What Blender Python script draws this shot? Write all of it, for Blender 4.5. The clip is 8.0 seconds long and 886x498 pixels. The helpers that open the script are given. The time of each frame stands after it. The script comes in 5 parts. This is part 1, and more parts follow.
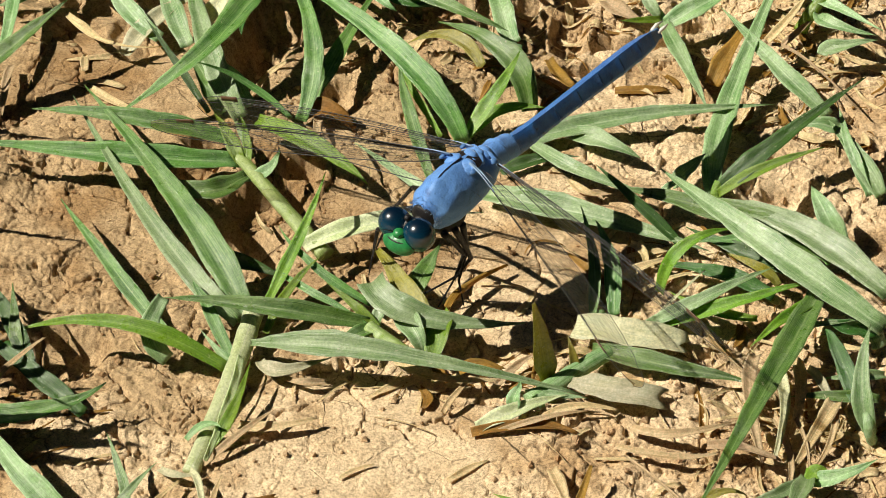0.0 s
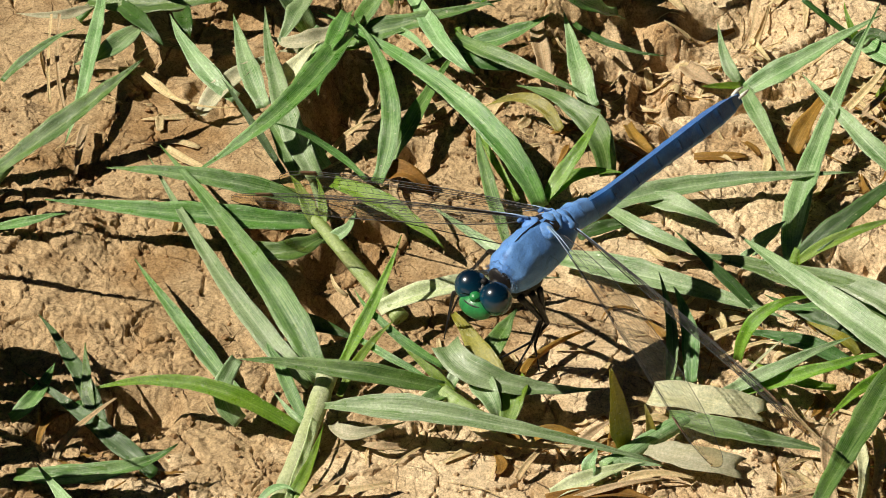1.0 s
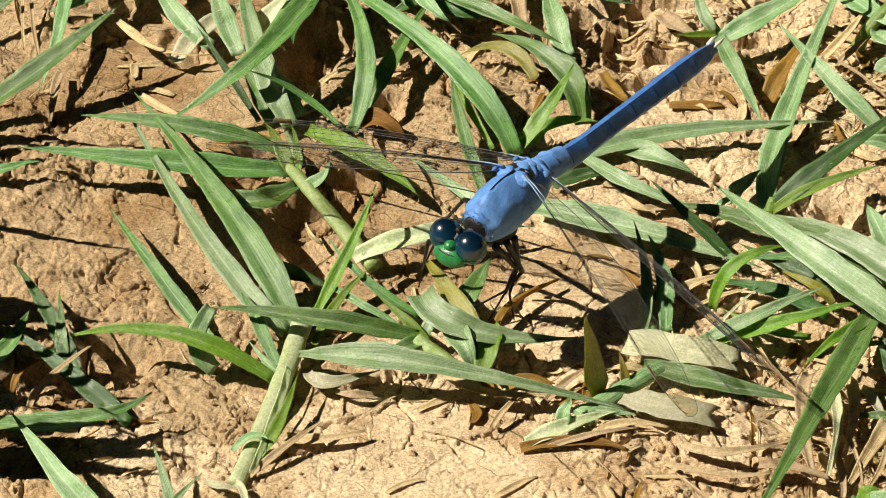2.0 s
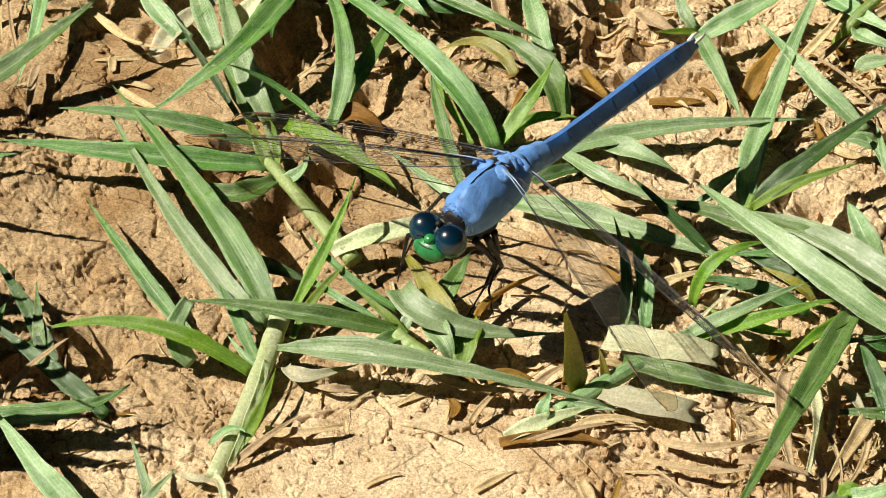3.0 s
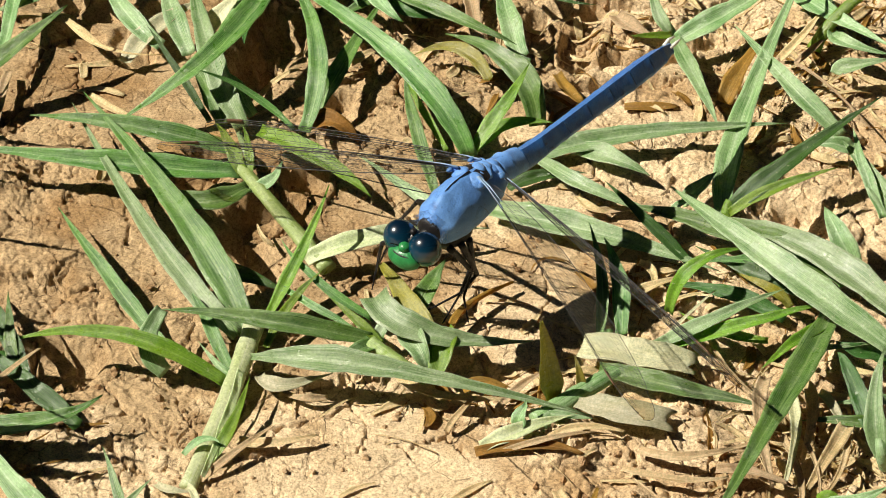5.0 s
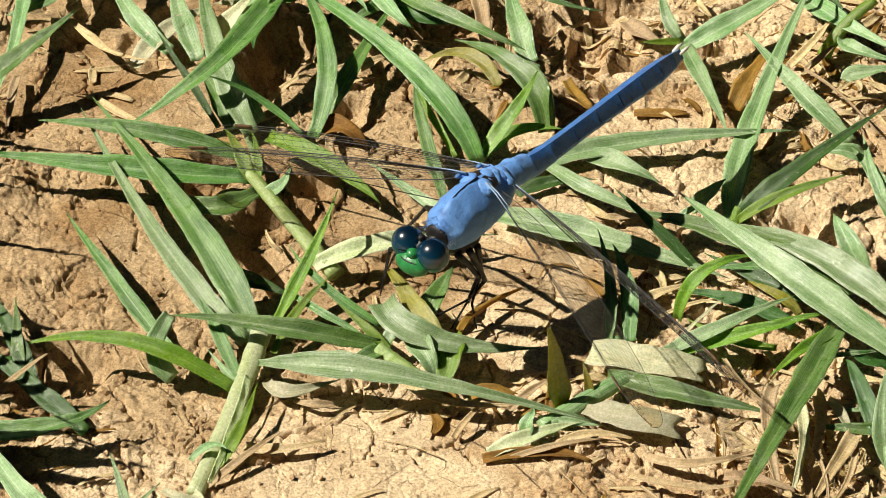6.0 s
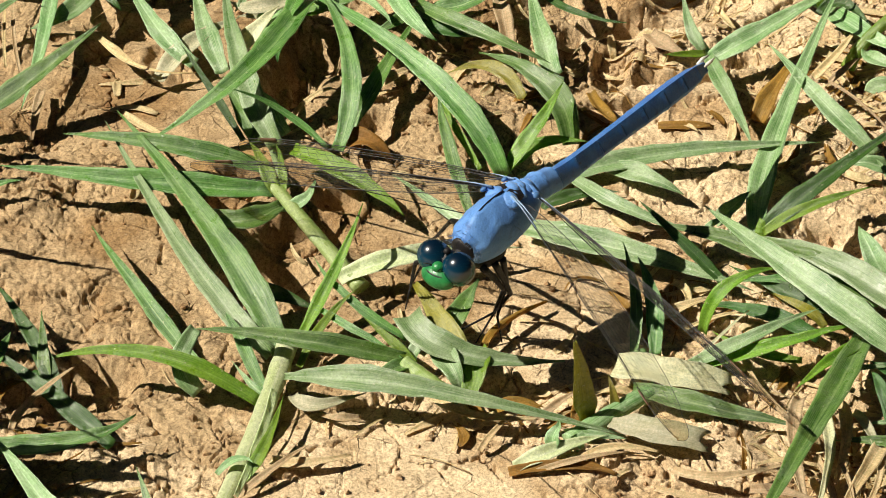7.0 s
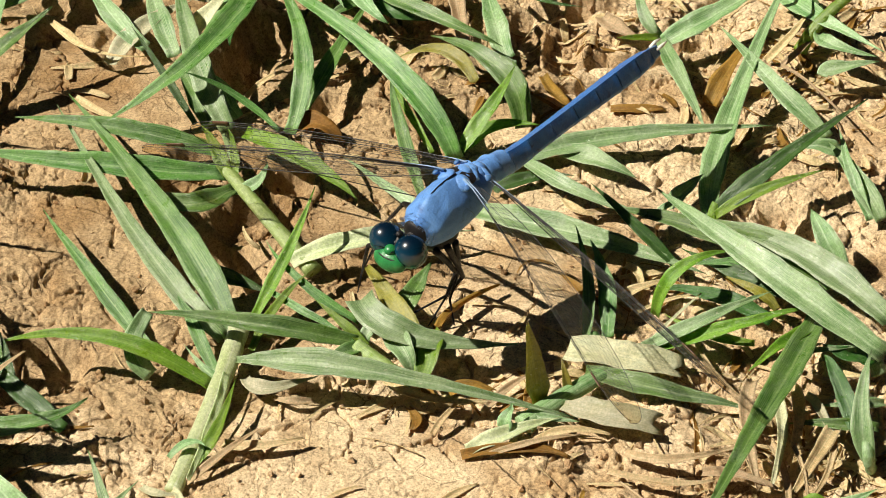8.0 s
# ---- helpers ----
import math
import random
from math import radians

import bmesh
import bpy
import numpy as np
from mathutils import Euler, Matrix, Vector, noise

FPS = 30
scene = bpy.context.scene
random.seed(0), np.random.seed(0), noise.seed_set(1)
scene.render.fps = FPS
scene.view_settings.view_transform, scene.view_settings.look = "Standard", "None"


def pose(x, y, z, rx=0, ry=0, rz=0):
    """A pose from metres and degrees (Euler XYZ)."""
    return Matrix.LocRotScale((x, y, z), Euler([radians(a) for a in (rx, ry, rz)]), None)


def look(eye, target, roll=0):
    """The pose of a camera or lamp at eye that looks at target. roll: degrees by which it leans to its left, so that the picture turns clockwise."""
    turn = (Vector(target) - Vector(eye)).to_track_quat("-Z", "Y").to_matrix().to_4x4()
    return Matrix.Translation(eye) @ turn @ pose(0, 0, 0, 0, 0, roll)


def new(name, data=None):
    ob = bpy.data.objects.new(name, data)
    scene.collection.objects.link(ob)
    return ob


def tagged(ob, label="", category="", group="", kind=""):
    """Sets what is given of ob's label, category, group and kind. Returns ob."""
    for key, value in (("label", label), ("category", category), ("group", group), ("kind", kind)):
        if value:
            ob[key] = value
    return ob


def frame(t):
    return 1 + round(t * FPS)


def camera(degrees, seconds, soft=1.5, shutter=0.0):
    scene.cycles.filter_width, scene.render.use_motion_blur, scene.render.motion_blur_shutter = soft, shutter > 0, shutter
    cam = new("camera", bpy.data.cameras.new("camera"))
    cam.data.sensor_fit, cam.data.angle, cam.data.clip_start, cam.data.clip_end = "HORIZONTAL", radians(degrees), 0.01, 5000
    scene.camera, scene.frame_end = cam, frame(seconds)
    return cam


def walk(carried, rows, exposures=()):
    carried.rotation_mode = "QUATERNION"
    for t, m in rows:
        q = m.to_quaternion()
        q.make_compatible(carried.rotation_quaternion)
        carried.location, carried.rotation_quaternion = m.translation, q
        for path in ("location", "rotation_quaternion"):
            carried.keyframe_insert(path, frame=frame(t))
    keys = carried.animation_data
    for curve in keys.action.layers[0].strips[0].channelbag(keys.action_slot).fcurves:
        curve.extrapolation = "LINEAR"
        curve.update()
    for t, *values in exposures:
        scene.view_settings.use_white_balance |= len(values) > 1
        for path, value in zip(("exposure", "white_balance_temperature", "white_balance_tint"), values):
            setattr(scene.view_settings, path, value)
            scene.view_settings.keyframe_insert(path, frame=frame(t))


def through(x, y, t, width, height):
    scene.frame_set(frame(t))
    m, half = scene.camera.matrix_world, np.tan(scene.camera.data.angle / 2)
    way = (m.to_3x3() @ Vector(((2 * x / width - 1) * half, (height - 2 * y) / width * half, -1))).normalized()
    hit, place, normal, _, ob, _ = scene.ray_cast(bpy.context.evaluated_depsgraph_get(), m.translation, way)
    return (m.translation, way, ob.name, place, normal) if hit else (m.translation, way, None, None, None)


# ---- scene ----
MM = 0.001
cam = camera(12.0, 8.0, 0.7)
walk(cam, [
    (0, pose(0.00306, -0.33137, 0.27857, 49.4787, 0.6795, -0.7107)),
    (0.2, pose(0.00293, -0.33039, 0.27821, 49.5177, 0.6406, -0.6210)),
    (0.5, pose(0.00292, -0.32901, 0.27786, 49.8865, 0.4120, -0.1326)),
    (0.7, pose(0.00250, -0.32894, 0.27683, 50.3804, 0.5207, -0.0435)),
    (1, pose(0.00202, -0.32915, 0.27533, 50.5067, 0.7289, 0.4219)),
    (1.2, pose(0.00208, -0.32908, 0.27505, 50.1591, 0.8516, 0.5016)),
    (1.5, pose(0.00244, -0.32888, 0.27490, 50.0040, 0.5311, 0.2594)),
    (1.7, pose(0.00221, -0.32867, 0.27498, 49.8147, 0.5991, 0.3312)),
    (2, pose(0.00208, -0.32867, 0.27534, 49.7606, 0.4272, 0.2384)),
    (2.2, pose(0.00165, -0.32853, 0.27526, 49.8006, 0.2293, -0.0148)),
    (3.3, pose(0.00014, -0.32901, 0.27149, 50.0251, -0.1864, 0.1213)),
    (3.5, pose(-0.00004, -0.32811, 0.27118, 49.4434, -0.0352, -0.0436)),
    (3.7, pose(0.00025, -0.32681, 0.27156, 49.5324, -0.0214, -0.1570)),
    (4, pose(0.00038, -0.32584, 0.27181, 49.7804, -0.1218, -0.2521)),
    (4.2, pose(0.00003, -0.32593, 0.27176, 49.8910, -0.0563, -0.3296)),
    (4.5, pose(0.00041, -0.32547, 0.27185, 49.8900, -0.2015, -0.3173)),
    (4.7, pose(0.00032, -0.32559, 0.27191, 49.8745, -0.2250, -0.3576)),
    (5.8, pose(0.00087, -0.32527, 0.27172, 49.8821, -0.2291, -0.1516)),
    (6, pose(0.00120, -0.32508, 0.27160, 49.9460, -0.1879, -0.0735)),
    (6.2, pose(0.00053, -0.32525, 0.27181, 49.9367, -0.1899, -0.0489)),
    (6.5, pose(0.00004, -0.32508, 0.27211, 49.9902, -0.0887, -0.0220)),
    (7, pose(0.00000, -0.32467, 0.27243, 50.0000, 0.0000, 0.0000)),
    (7.2, pose(-0.00030, -0.32464, 0.27249, 49.9706, -0.1735, -0.0714)),
    (7.5, pose(-0.00039, -0.32412, 0.27247, 49.8947, -0.2483, -0.3292)),
    (8, pose(0.00012, -0.32475, 0.27157, 49.8703, -0.3790, -0.5062)),
], [(0.0, 0.42), (0.5, 0.37), (1.0, 0.37), (2.0, 0.5), (3.5, 0.56), (4.5, 0.52), (8.0, 0.51)])

# ---- light ----
world = bpy.data.worlds.new("sky")
scene.world = world
world.use_nodes = True
sky = world.node_tree.nodes.new("ShaderNodeTexSky")
sky.sky_type, sky.sun_disc = "NISHITA", False
SUN = Vector((-0.66, -0.03, 0.75)).normalized()
sky.sun_elevation = math.asin(SUN.z)
sky.sun_rotation = math.atan2(SUN.x, SUN.y)
background = world.node_tree.nodes["Background"]
background.inputs["Strength"].default_value = 0.004
world.node_tree.links.new(sky.outputs[0], background.inputs[0])
sun = new("sun", bpy.data.lights.new("sun", "SUN"))
sun.data.energy, sun.data.angle, sun.data.color = 5.0, radians(0.6), (1.0, 0.92, 0.78)
sun.matrix_world = look((0, 0, 0), -SUN)


# ---- materials ----
class Nodes:
    """A material's node tree with short calls."""

    def __init__(self, name):
        self.mat = bpy.data.materials.new(name)
        self.mat.use_nodes = True
        self.tree = self.mat.node_tree
        self.tree.nodes.clear()
        self.out = self.tree.nodes.new("ShaderNodeOutputMaterial")

    def add(self, kind, **values):
        node = self.tree.nodes.new("ShaderNode" + kind)
        for key, value in values.items():
            if key == "operation":
                node.operation = value
            elif key == "blend":
                node.data_type, node.blend_type = "RGBA", value
            else:
                self.put(node.inputs[key], value)
        return node

    def put(self, socket, value):
        if isinstance(value, bpy.types.NodeSocket):
            self.tree.links.new(value, socket)
        else:
            socket.default_value = value

    def coords(self, scale=(1000, 1000, 1000), source="Object"):
        c = self.add("TexCoord")
        m = self.add("Mapping", Vector=c.outputs[source], Scale=scale)
        return m.outputs[0]

    def noise(self, vector, scale, detail=4.0, rough=0.55, distortion=0.0):
        return self.add("TexNoise", Vector=vector, Scale=scale, Detail=detail, Roughness=rough, Distortion=distortion).outputs["Fac"]

    def ramp(self, fac, *stops):
        node = self.add("ValToRGB", Fac=fac)
        r = node.color_ramp
        while len(r.elements) < len(stops):
            r.elements.new(0.5)
        for el, (pos, col) in zip(r.elements, stops):
            el.position = pos
            el.color = (*col, 1) if isinstance(col, tuple) else (col, col, col, 1)
        return node.outputs[0]

    def mix(self, fac, a, b, blend="MIX"):
        node = self.add("Mix", blend=blend)
        self.put(node.inputs[0], fac)
        for socket, v in ((node.inputs[6], a), (node.inputs[7], b)):
            self.put(socket, (*v, 1) if isinstance(v, tuple) else v)
        return node.outputs[2]

    def math(self, op, a, b=0.5):
        node = self.add("Math", operation=op)
        self.put(node.inputs[0], a)
        self.put(node.inputs[1], b)
        return node.outputs[0]

    def bump(self, height, strength, distance):
        return self.add("Bump", Height=height, Strength=strength, Distance=distance).outputs[0]

    def shader(self, **values):
        return self.add("BsdfPrincipled", **{k.replace("_", " "): v for k, v in values.items()})

    def done(self, socket):
        self.tree.links.new(socket, self.out.inputs[0])
        return self.mat


def soil_material(name, light, mid, dark, grit=1.0):
    n = Nodes(name)
    p = n.coords()
    big = n.noise(p, 0.07, 4, 0.6)
    col = n.ramp(big, (0.3, mid), (0.47, light), (0.62, dark))
    away = n.add("VectorMath", operation="DISTANCE")
    n.put(away.inputs[0], p)
    away.inputs[1].default_value = (-60.0, 40.0, 0.0)  # a damper, browner patch of clay
    moist = n.math("SUBTRACT", 1.7, n.math("MULTIPLY", away.outputs["Value"], 0.02))
    moist = n.math("ADD", moist, n.math("MULTIPLY", n.noise(p, 0.11, 4, 0.6), 1.6))
    col = n.mix(n.ramp(moist, (0.85, 0.0), (1.45, 1.0)), col, (0.68, 0.63, 0.56), "MULTIPLY")
    fine = n.noise(p, 0.9, 6, 0.7)
    col = n.mix(0.55, col, n.ramp(fine, (0.3, (0.5, 0.46, 0.42)), (0.68, (1.35, 1.35, 1.35))), "MULTIPLY")
    tiny = n.noise(p, 3.6, 5, 0.8)
    col = n.mix(0.7, col, n.ramp(tiny, (0.36, (0.42, 0.37, 0.33)), (0.5, (1.0, 1.0, 1.0)), (0.66, (1.32, 1.32, 1.3))), "MULTIPLY")
    speck = n.ramp(n.noise(p, 3.2, 3, 0.7), (0.62, 0.0), (0.72, 1.0))
    col = n.mix(n.math("MULTIPLY", speck, 0.4), col, (0.72, 0.6, 0.45))
    dirt = n.ramp(n.noise(p, 2.1, 4, 0.7, 0.6), (0.3, 1.0), (0.4, 0.0))
    col = n.mix(n.math("MULTIPLY", dirt, 0.5), col, (0.11, 0.065, 0.035))
    relief = n.math("ADD", n.math("MULTIPLY", n.noise(p, 1.6, 9, 0.8), 0.8), n.math("MULTIPLY", n.noise(p, 6.0, 4, 0.7), 0.45))
    bent = n.add("VectorMath", operation="ADD")
    n.put(bent.inputs[0], p)
    n.put(bent.inputs[1], n.add("TexNoise", Vector=p, Scale=0.4, Detail=6.0, Roughness=0.7).outputs["Color"])
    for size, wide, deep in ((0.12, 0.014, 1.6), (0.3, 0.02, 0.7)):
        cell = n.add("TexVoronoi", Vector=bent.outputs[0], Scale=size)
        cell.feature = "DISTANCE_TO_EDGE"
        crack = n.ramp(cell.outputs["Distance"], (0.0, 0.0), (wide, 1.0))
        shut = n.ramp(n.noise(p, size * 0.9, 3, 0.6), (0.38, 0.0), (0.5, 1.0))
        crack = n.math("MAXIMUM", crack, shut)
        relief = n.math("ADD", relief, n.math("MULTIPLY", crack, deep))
        # the shade inside the cracks is also painted in, as dark brown
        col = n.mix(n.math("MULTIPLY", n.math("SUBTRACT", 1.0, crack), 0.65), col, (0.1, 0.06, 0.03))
    b = n.shader(Base_Color=col, Roughness=0.92, Normal=n.bump(relief, 0.7, 0.0004 * grit))
    b.inputs["Specular IOR Level"].default_value = 0.15
    return n.done(b.outputs[0])


def leaf_material(name, main, edge, rib, dust=0.35, gloss=0.35, through=0.24, dry=False):
    """Grass: fine ribs run along the blade (uv: x across, y along in mm)."""
    n = Nodes(name)
    uv = n.coords((1, 1, 1), "UV")
    info = n.add("ObjectInfo").outputs["Random"]
    shift = n.add("CombineXYZ", X=n.math("MULTIPLY", info, 37.0), Y=n.math("MULTIPLY", info, 91.0)).outputs[0]
    uvs = n.add("VectorMath", operation="ADD")
    n.put(uvs.inputs[0], uv)
    n.put(uvs.inputs[1], shift)
    stretched = n.add("Mapping", Vector=uvs.outputs[0], Scale=(34, 0.1, 1)).outputs[0]
    ribs = n.noise(stretched, 1.0, 4, 0.75)
    wide = n.noise(n.add("Mapping", Vector=uvs.outputs[0], Scale=(1.3, 0.2, 1)).outputs[0], 1.0, 3, 0.5)
    col = n.ramp(wide, (0.36, edge), (0.6, main))
    col = n.mix(n.ramp(ribs, (0.42, 0.0), (0.62, 0.6)), col, rib)
    across = n.add("SeparateXYZ", Vector=uv).outputs[0]
    from_mid = n.math("ABSOLUTE", n.math("SUBTRACT", across, 0.5))
    col = n.mix(n.ramp(from_mid, (0.02, 0.45), (0.05, 0.0)), col, rib)
    col = n.mix(n.ramp(from_mid, (0.45, 0.0), (0.49, 0.65)), col, rib)
    p = n.coords()
    blot = n.ramp(n.noise(p, 0.5, 4, 0.65), (0.5, 0.0), (0.75, 1.0))
    col = n.mix(n.math("MULTIPLY", blot, dust), col, (0.46, 0.55, 0.41) if not dry else (0.5, 0.38, 0.2))
    film = n.ramp(n.noise(n.add("Mapping", Vector=uvs.outputs[0], Scale=(3.0, 0.35, 1)).outputs[0], 1.0, 5, 0.7), (0.5, 0.0), (0.68, 0.8))
    col = n.mix(n.math("MULTIPLY", film, dust), col, (0.54, 0.62, 0.5) if not dry else (0.6, 0.48, 0.3))
    spots = n.ramp(n.noise(p, 2.2, 2, 0.5), (0.69, 0.0), (0.75, 1.0))
    col = n.mix(n.math("MULTIPLY", spots, 0.5 if not dry else 0.3), col, (0.72, 0.7, 0.55))
    mottle = n.ramp(n.noise(p, 3.5, 4, 0.75), (0.3, (0.68, 0.72, 0.64)), (0.7, (1.28, 1.24, 1.28)))
    col = n.mix(1.0, col, mottle, "MULTIPLY")
    if dry:
        stain = n.ramp(n.noise(p, 0.35, 5, 0.7), (0.58, 0.0), (0.72, 0.6))
        col = n.mix(stain, col, (0.16, 0.085, 0.035))
    hsv = n.add("HueSaturation", Color=col, Saturation=1.07, Value=n.math("ADD", n.math("MULTIPLY", info, 0.4), 0.74), Hue=n.math("ADD", n.math("MULTIPLY", info, 0.03), 0.485))
    col = hsv.outputs[0]
    rough = n.ramp(n.noise(p, 0.8, 3, 0.5), (0.3, gloss - 0.1), (0.7, gloss + 0.1))
    relief = n.math("ADD", n.math("MULTIPLY", ribs, 0.6), n.math("MULTIPLY", n.noise(p, 2.0, 4, 0.6), 0.5))
    normal = n.bump(relief, 0.6, 0.0002)
    b = n.shader(Base_Color=col, Roughness=rough, Normal=normal)
    b.inputs["Specular IOR Level"].default_value = 0.95 if not dry else 0.25
    warm = n.mix(1.0, col, (1.35, 1.4, 0.5) if not dry else (1.2, 1.0, 0.7), "MULTIPLY")
    t = n.add("BsdfTranslucent", Color=warm, Normal=normal)
    m = n.add("MixShader", Fac=through)
    n.tree.links.new(b.outputs[0], m.inputs[1])
    n.tree.links.new(t.outputs[0], m.inputs[2])
    return n.done(m.outputs[0])


def plain_material(name, a, b, scale=1.0, rough=0.5, spec=0.5, bump=0.0001, coat=0.0, metal=0.0):
    n = Nodes(name)
    p = n.coords()
    col = n.ramp(n.noise(p, scale, 5, 0.65), (0.3, a), (0.7, b))
    r = n.ramp(n.noise(p, scale * 2.3, 3, 0.5), (0.3, max(0.0, rough - 0.08)), (0.7, rough + 0.08))
    s = n.shader(Base_Color=col, Roughness=r, Metallic=metal, Normal=n.bump(n.noise(p, scale * 3, 4, 0.6), 0.6, bump))
    s.inputs["Specular IOR Level"].default_value = spec
    s.inputs["Coat Weight"].default_value = coat
    s.inputs["Coat Roughness"].default_value = 0.12
    return n.done(s.outputs[0])


def pruinose_material(name, a, b, worn, wear=0.5, rough=0.5, sheen=0.35):
    """Blue waxy bloom, rubbed off in small patches."""
    n = Nodes(name)
    p = n.coords()
    col = n.ramp(n.noise(p, 0.6, 5, 0.6), (0.3, a), (0.7, b))
    rub = n.ramp(n.noise(p, 0.7, 6, 0.75, 0.8), (0.56, 0.0), (0.68, 1.0))
    col = n.mix(n.math("MULTIPLY", rub, wear), col, worn)
    powder = n.ramp(n.noise(p, 7.0, 2, 0.5), (0.4, (0.93, 0.93, 0.93)), (0.7, (1.07, 1.07, 1.07)))
    col = n.mix(1.0, col, powder, "MULTIPLY")
    s = n.shader(Base_Color=col, Roughness=rough, Normal=n.bump(n.noise(p, 1.6, 6, 0.7), 0.6, 0.00018))
    s.inputs["Specular IOR Level"].default_value = 0.4
    s.inputs["Sheen Weight"].default_value = sheen
    s.inputs["Sheen Roughness"].default_value = 0.35
    s.inputs["Sheen Tint"].default_value = (0.7, 0.85, 1.0, 1.0)
    return n.done(s.outputs[0])


def eye_material():
    """Compound eye: dark blue-black above, green below, with a clear gloss and fine facets."""
    n = Nodes("eye")
    c = n.add("TexCoord")
    z = n.add("SeparateXYZ", Vector=n.add("Mapping", Vector=c.outputs["Object"], Scale=(1000, 1000, 1000)).outputs[0])
    col = n.ramp(n.add("MapRange", Value=z.outputs[2], **{"From Min": -1.9, "From Max": 1.9}).outputs[0],
                 (0.1, (0.012, 0.10, 0.05)), (0.35, (0.003, 0.065, 0.06)), (0.65, (0.002, 0.035, 0.07)), (0.95, (0.001, 0.008, 0.02)))
    s = n.shader(Base_Color=col, Roughness=0.22, IOR=1.5)
    s.inputs["Specular IOR Level"].default_value = 0.7
    return n.done(s.outputs[0])


def membrane_material(name, tint, amber):
    n = Nodes(name)
    uv = n.add("SeparateXYZ", Vector=n.coords((1, 1, 1), "UV"))
    tip = n.ramp(uv.outputs[0], (0.8, tint), (0.97, amber))
    clear = n.add("BsdfTransparent", Color=tip)
    gloss = n.add("BsdfGlossy", Color=(0.9, 0.95, 1.0, 1), Roughness=0.22, Normal=n.bump(n.noise(n.coords(), 1.2, 3, 0.5), 0.5, 0.0002))
    fac = n.math("MULTIPLY", n.add("Fresnel", IOR=1.4).outputs[0], 0.04)
    m = n.add("MixShader", Fac=fac)
    n.tree.links.new(clear.outputs[0], m.inputs[1])
    n.tree.links.new(gloss.outputs[0], m.inputs[2])
    return n.done(m.outputs[0])


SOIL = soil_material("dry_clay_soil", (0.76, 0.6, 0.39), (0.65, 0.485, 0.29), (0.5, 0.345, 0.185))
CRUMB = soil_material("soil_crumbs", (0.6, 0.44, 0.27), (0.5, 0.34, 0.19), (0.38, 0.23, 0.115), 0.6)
LEAF = {
    "green": leaf_material("grass_green", (0.125, 0.285, 0.052), (0.036, 0.145, 0.015), (0.36, 0.52, 0.22), 0.22, through=0.3),
    "pale": leaf_material("grass_dusty", (0.29, 0.46, 0.2), (0.1, 0.26, 0.05), (0.58, 0.71, 0.48), 0.4, through=0.28),
    "dark": leaf_material("grass_deep", (0.06, 0.165, 0.03), (0.03, 0.1, 0.015), (0.13, 0.25, 0.07), 0.12, through=0.36),
    "lime": leaf_material("grass_fresh", (0.25, 0.43, 0.05), (0.15, 0.33, 0.028), (0.38, 0.55, 0.14), 0.1, through=0.42),
    "olive": leaf_material("grass_olive", (0.33, 0.3, 0.05), (0.24, 0.22, 0.03), (0.4, 0.36, 0.1), 0.16, through=0.36),
    "sheath": leaf_material("grass_sheath", (0.7, 0.79, 0.48), (0.56, 0.7, 0.32), (0.82, 0.86, 0.66), 0.25, through=0.2),
    "runner": leaf_material("grass_runner", (0.33, 0.43, 0.15), (0.24, 0.35, 0.08), (0.45, 0.54, 0.25), 0.2, through=0.2),
    "straw": leaf_material("dead_straw", (0.72, 0.58, 0.36), (0.5, 0.36, 0.18), (0.84, 0.72, 0.5), 0.3, 0.6, 0.25, True),
    "bleached": leaf_material("dead_bleached", (0.62, 0.6, 0.42), (0.48, 0.48, 0.28), (0.74, 0.71, 0.53), 0.35, 0.6, 0.25, False),
    "brown": leaf_material("dead_brown", (0.38, 0.21, 0.06), (0.22, 0.11, 0.03), (0.48, 0.3, 0.1), 0.2, 0.55, 0.38, True),
}
BLUE = pruinose_material("blue_bloom", (0.075, 0.21, 0.56), (0.135, 0.31, 0.67), (0.02, 0.06, 0.2), 0.6)
BLUE_DARK = pruinose_material("blue_bloom_side", (0.04, 0.12, 0.3), (0.07, 0.18, 0.4), (0.015, 0.035, 0.09))
ABDOMEN = pruinose_material("blue_bloom_worn", (0.014, 0.1, 0.38), (0.045, 0.19, 0.54), (0.003, 0.02, 0.09), 0.65, 0.38, 0.12)
PALE_BLUE = plain_material("wing_base_pale", (0.14, 0.25, 0.44), (0.3, 0.42, 0.58), 2.0, 0.5)
BLACK = plain_material("black_cuticle", (0.006, 0.006, 0.008), (0.018, 0.016, 0.016), 2.0, 0.45, 0.3)
FACE = plain_material("green_face", (0.008, 0.13, 0.035), (0.03, 0.25, 0.07), 1.5, 0.36, 0.4, 0.00008, 0.15)
LIP = plain_material("yellow_green_lip", (0.17, 0.30, 0.04), (0.24, 0.36, 0.06), 1.5, 0.35)
CERCI = plain_material("white_cerci", (0.62, 0.62, 0.55), (0.75, 0.74, 0.66), 2.0, 0.5)
EYEMAT = eye_material()
MEMBRANE = membrane_material("wing_membrane", (0.95, 0.95, 0.945), (0.8, 0.7, 0.54))
VEIN = plain_material("wing_vein", (0.018, 0.018, 0.022), (0.06, 0.058, 0.062), 1.0, 0.5, 0.4)
STIGMA = plain_material("pterostigma", (0.07, 0.035, 0.02), (0.13, 0.07, 0.035), 1.0, 0.4)


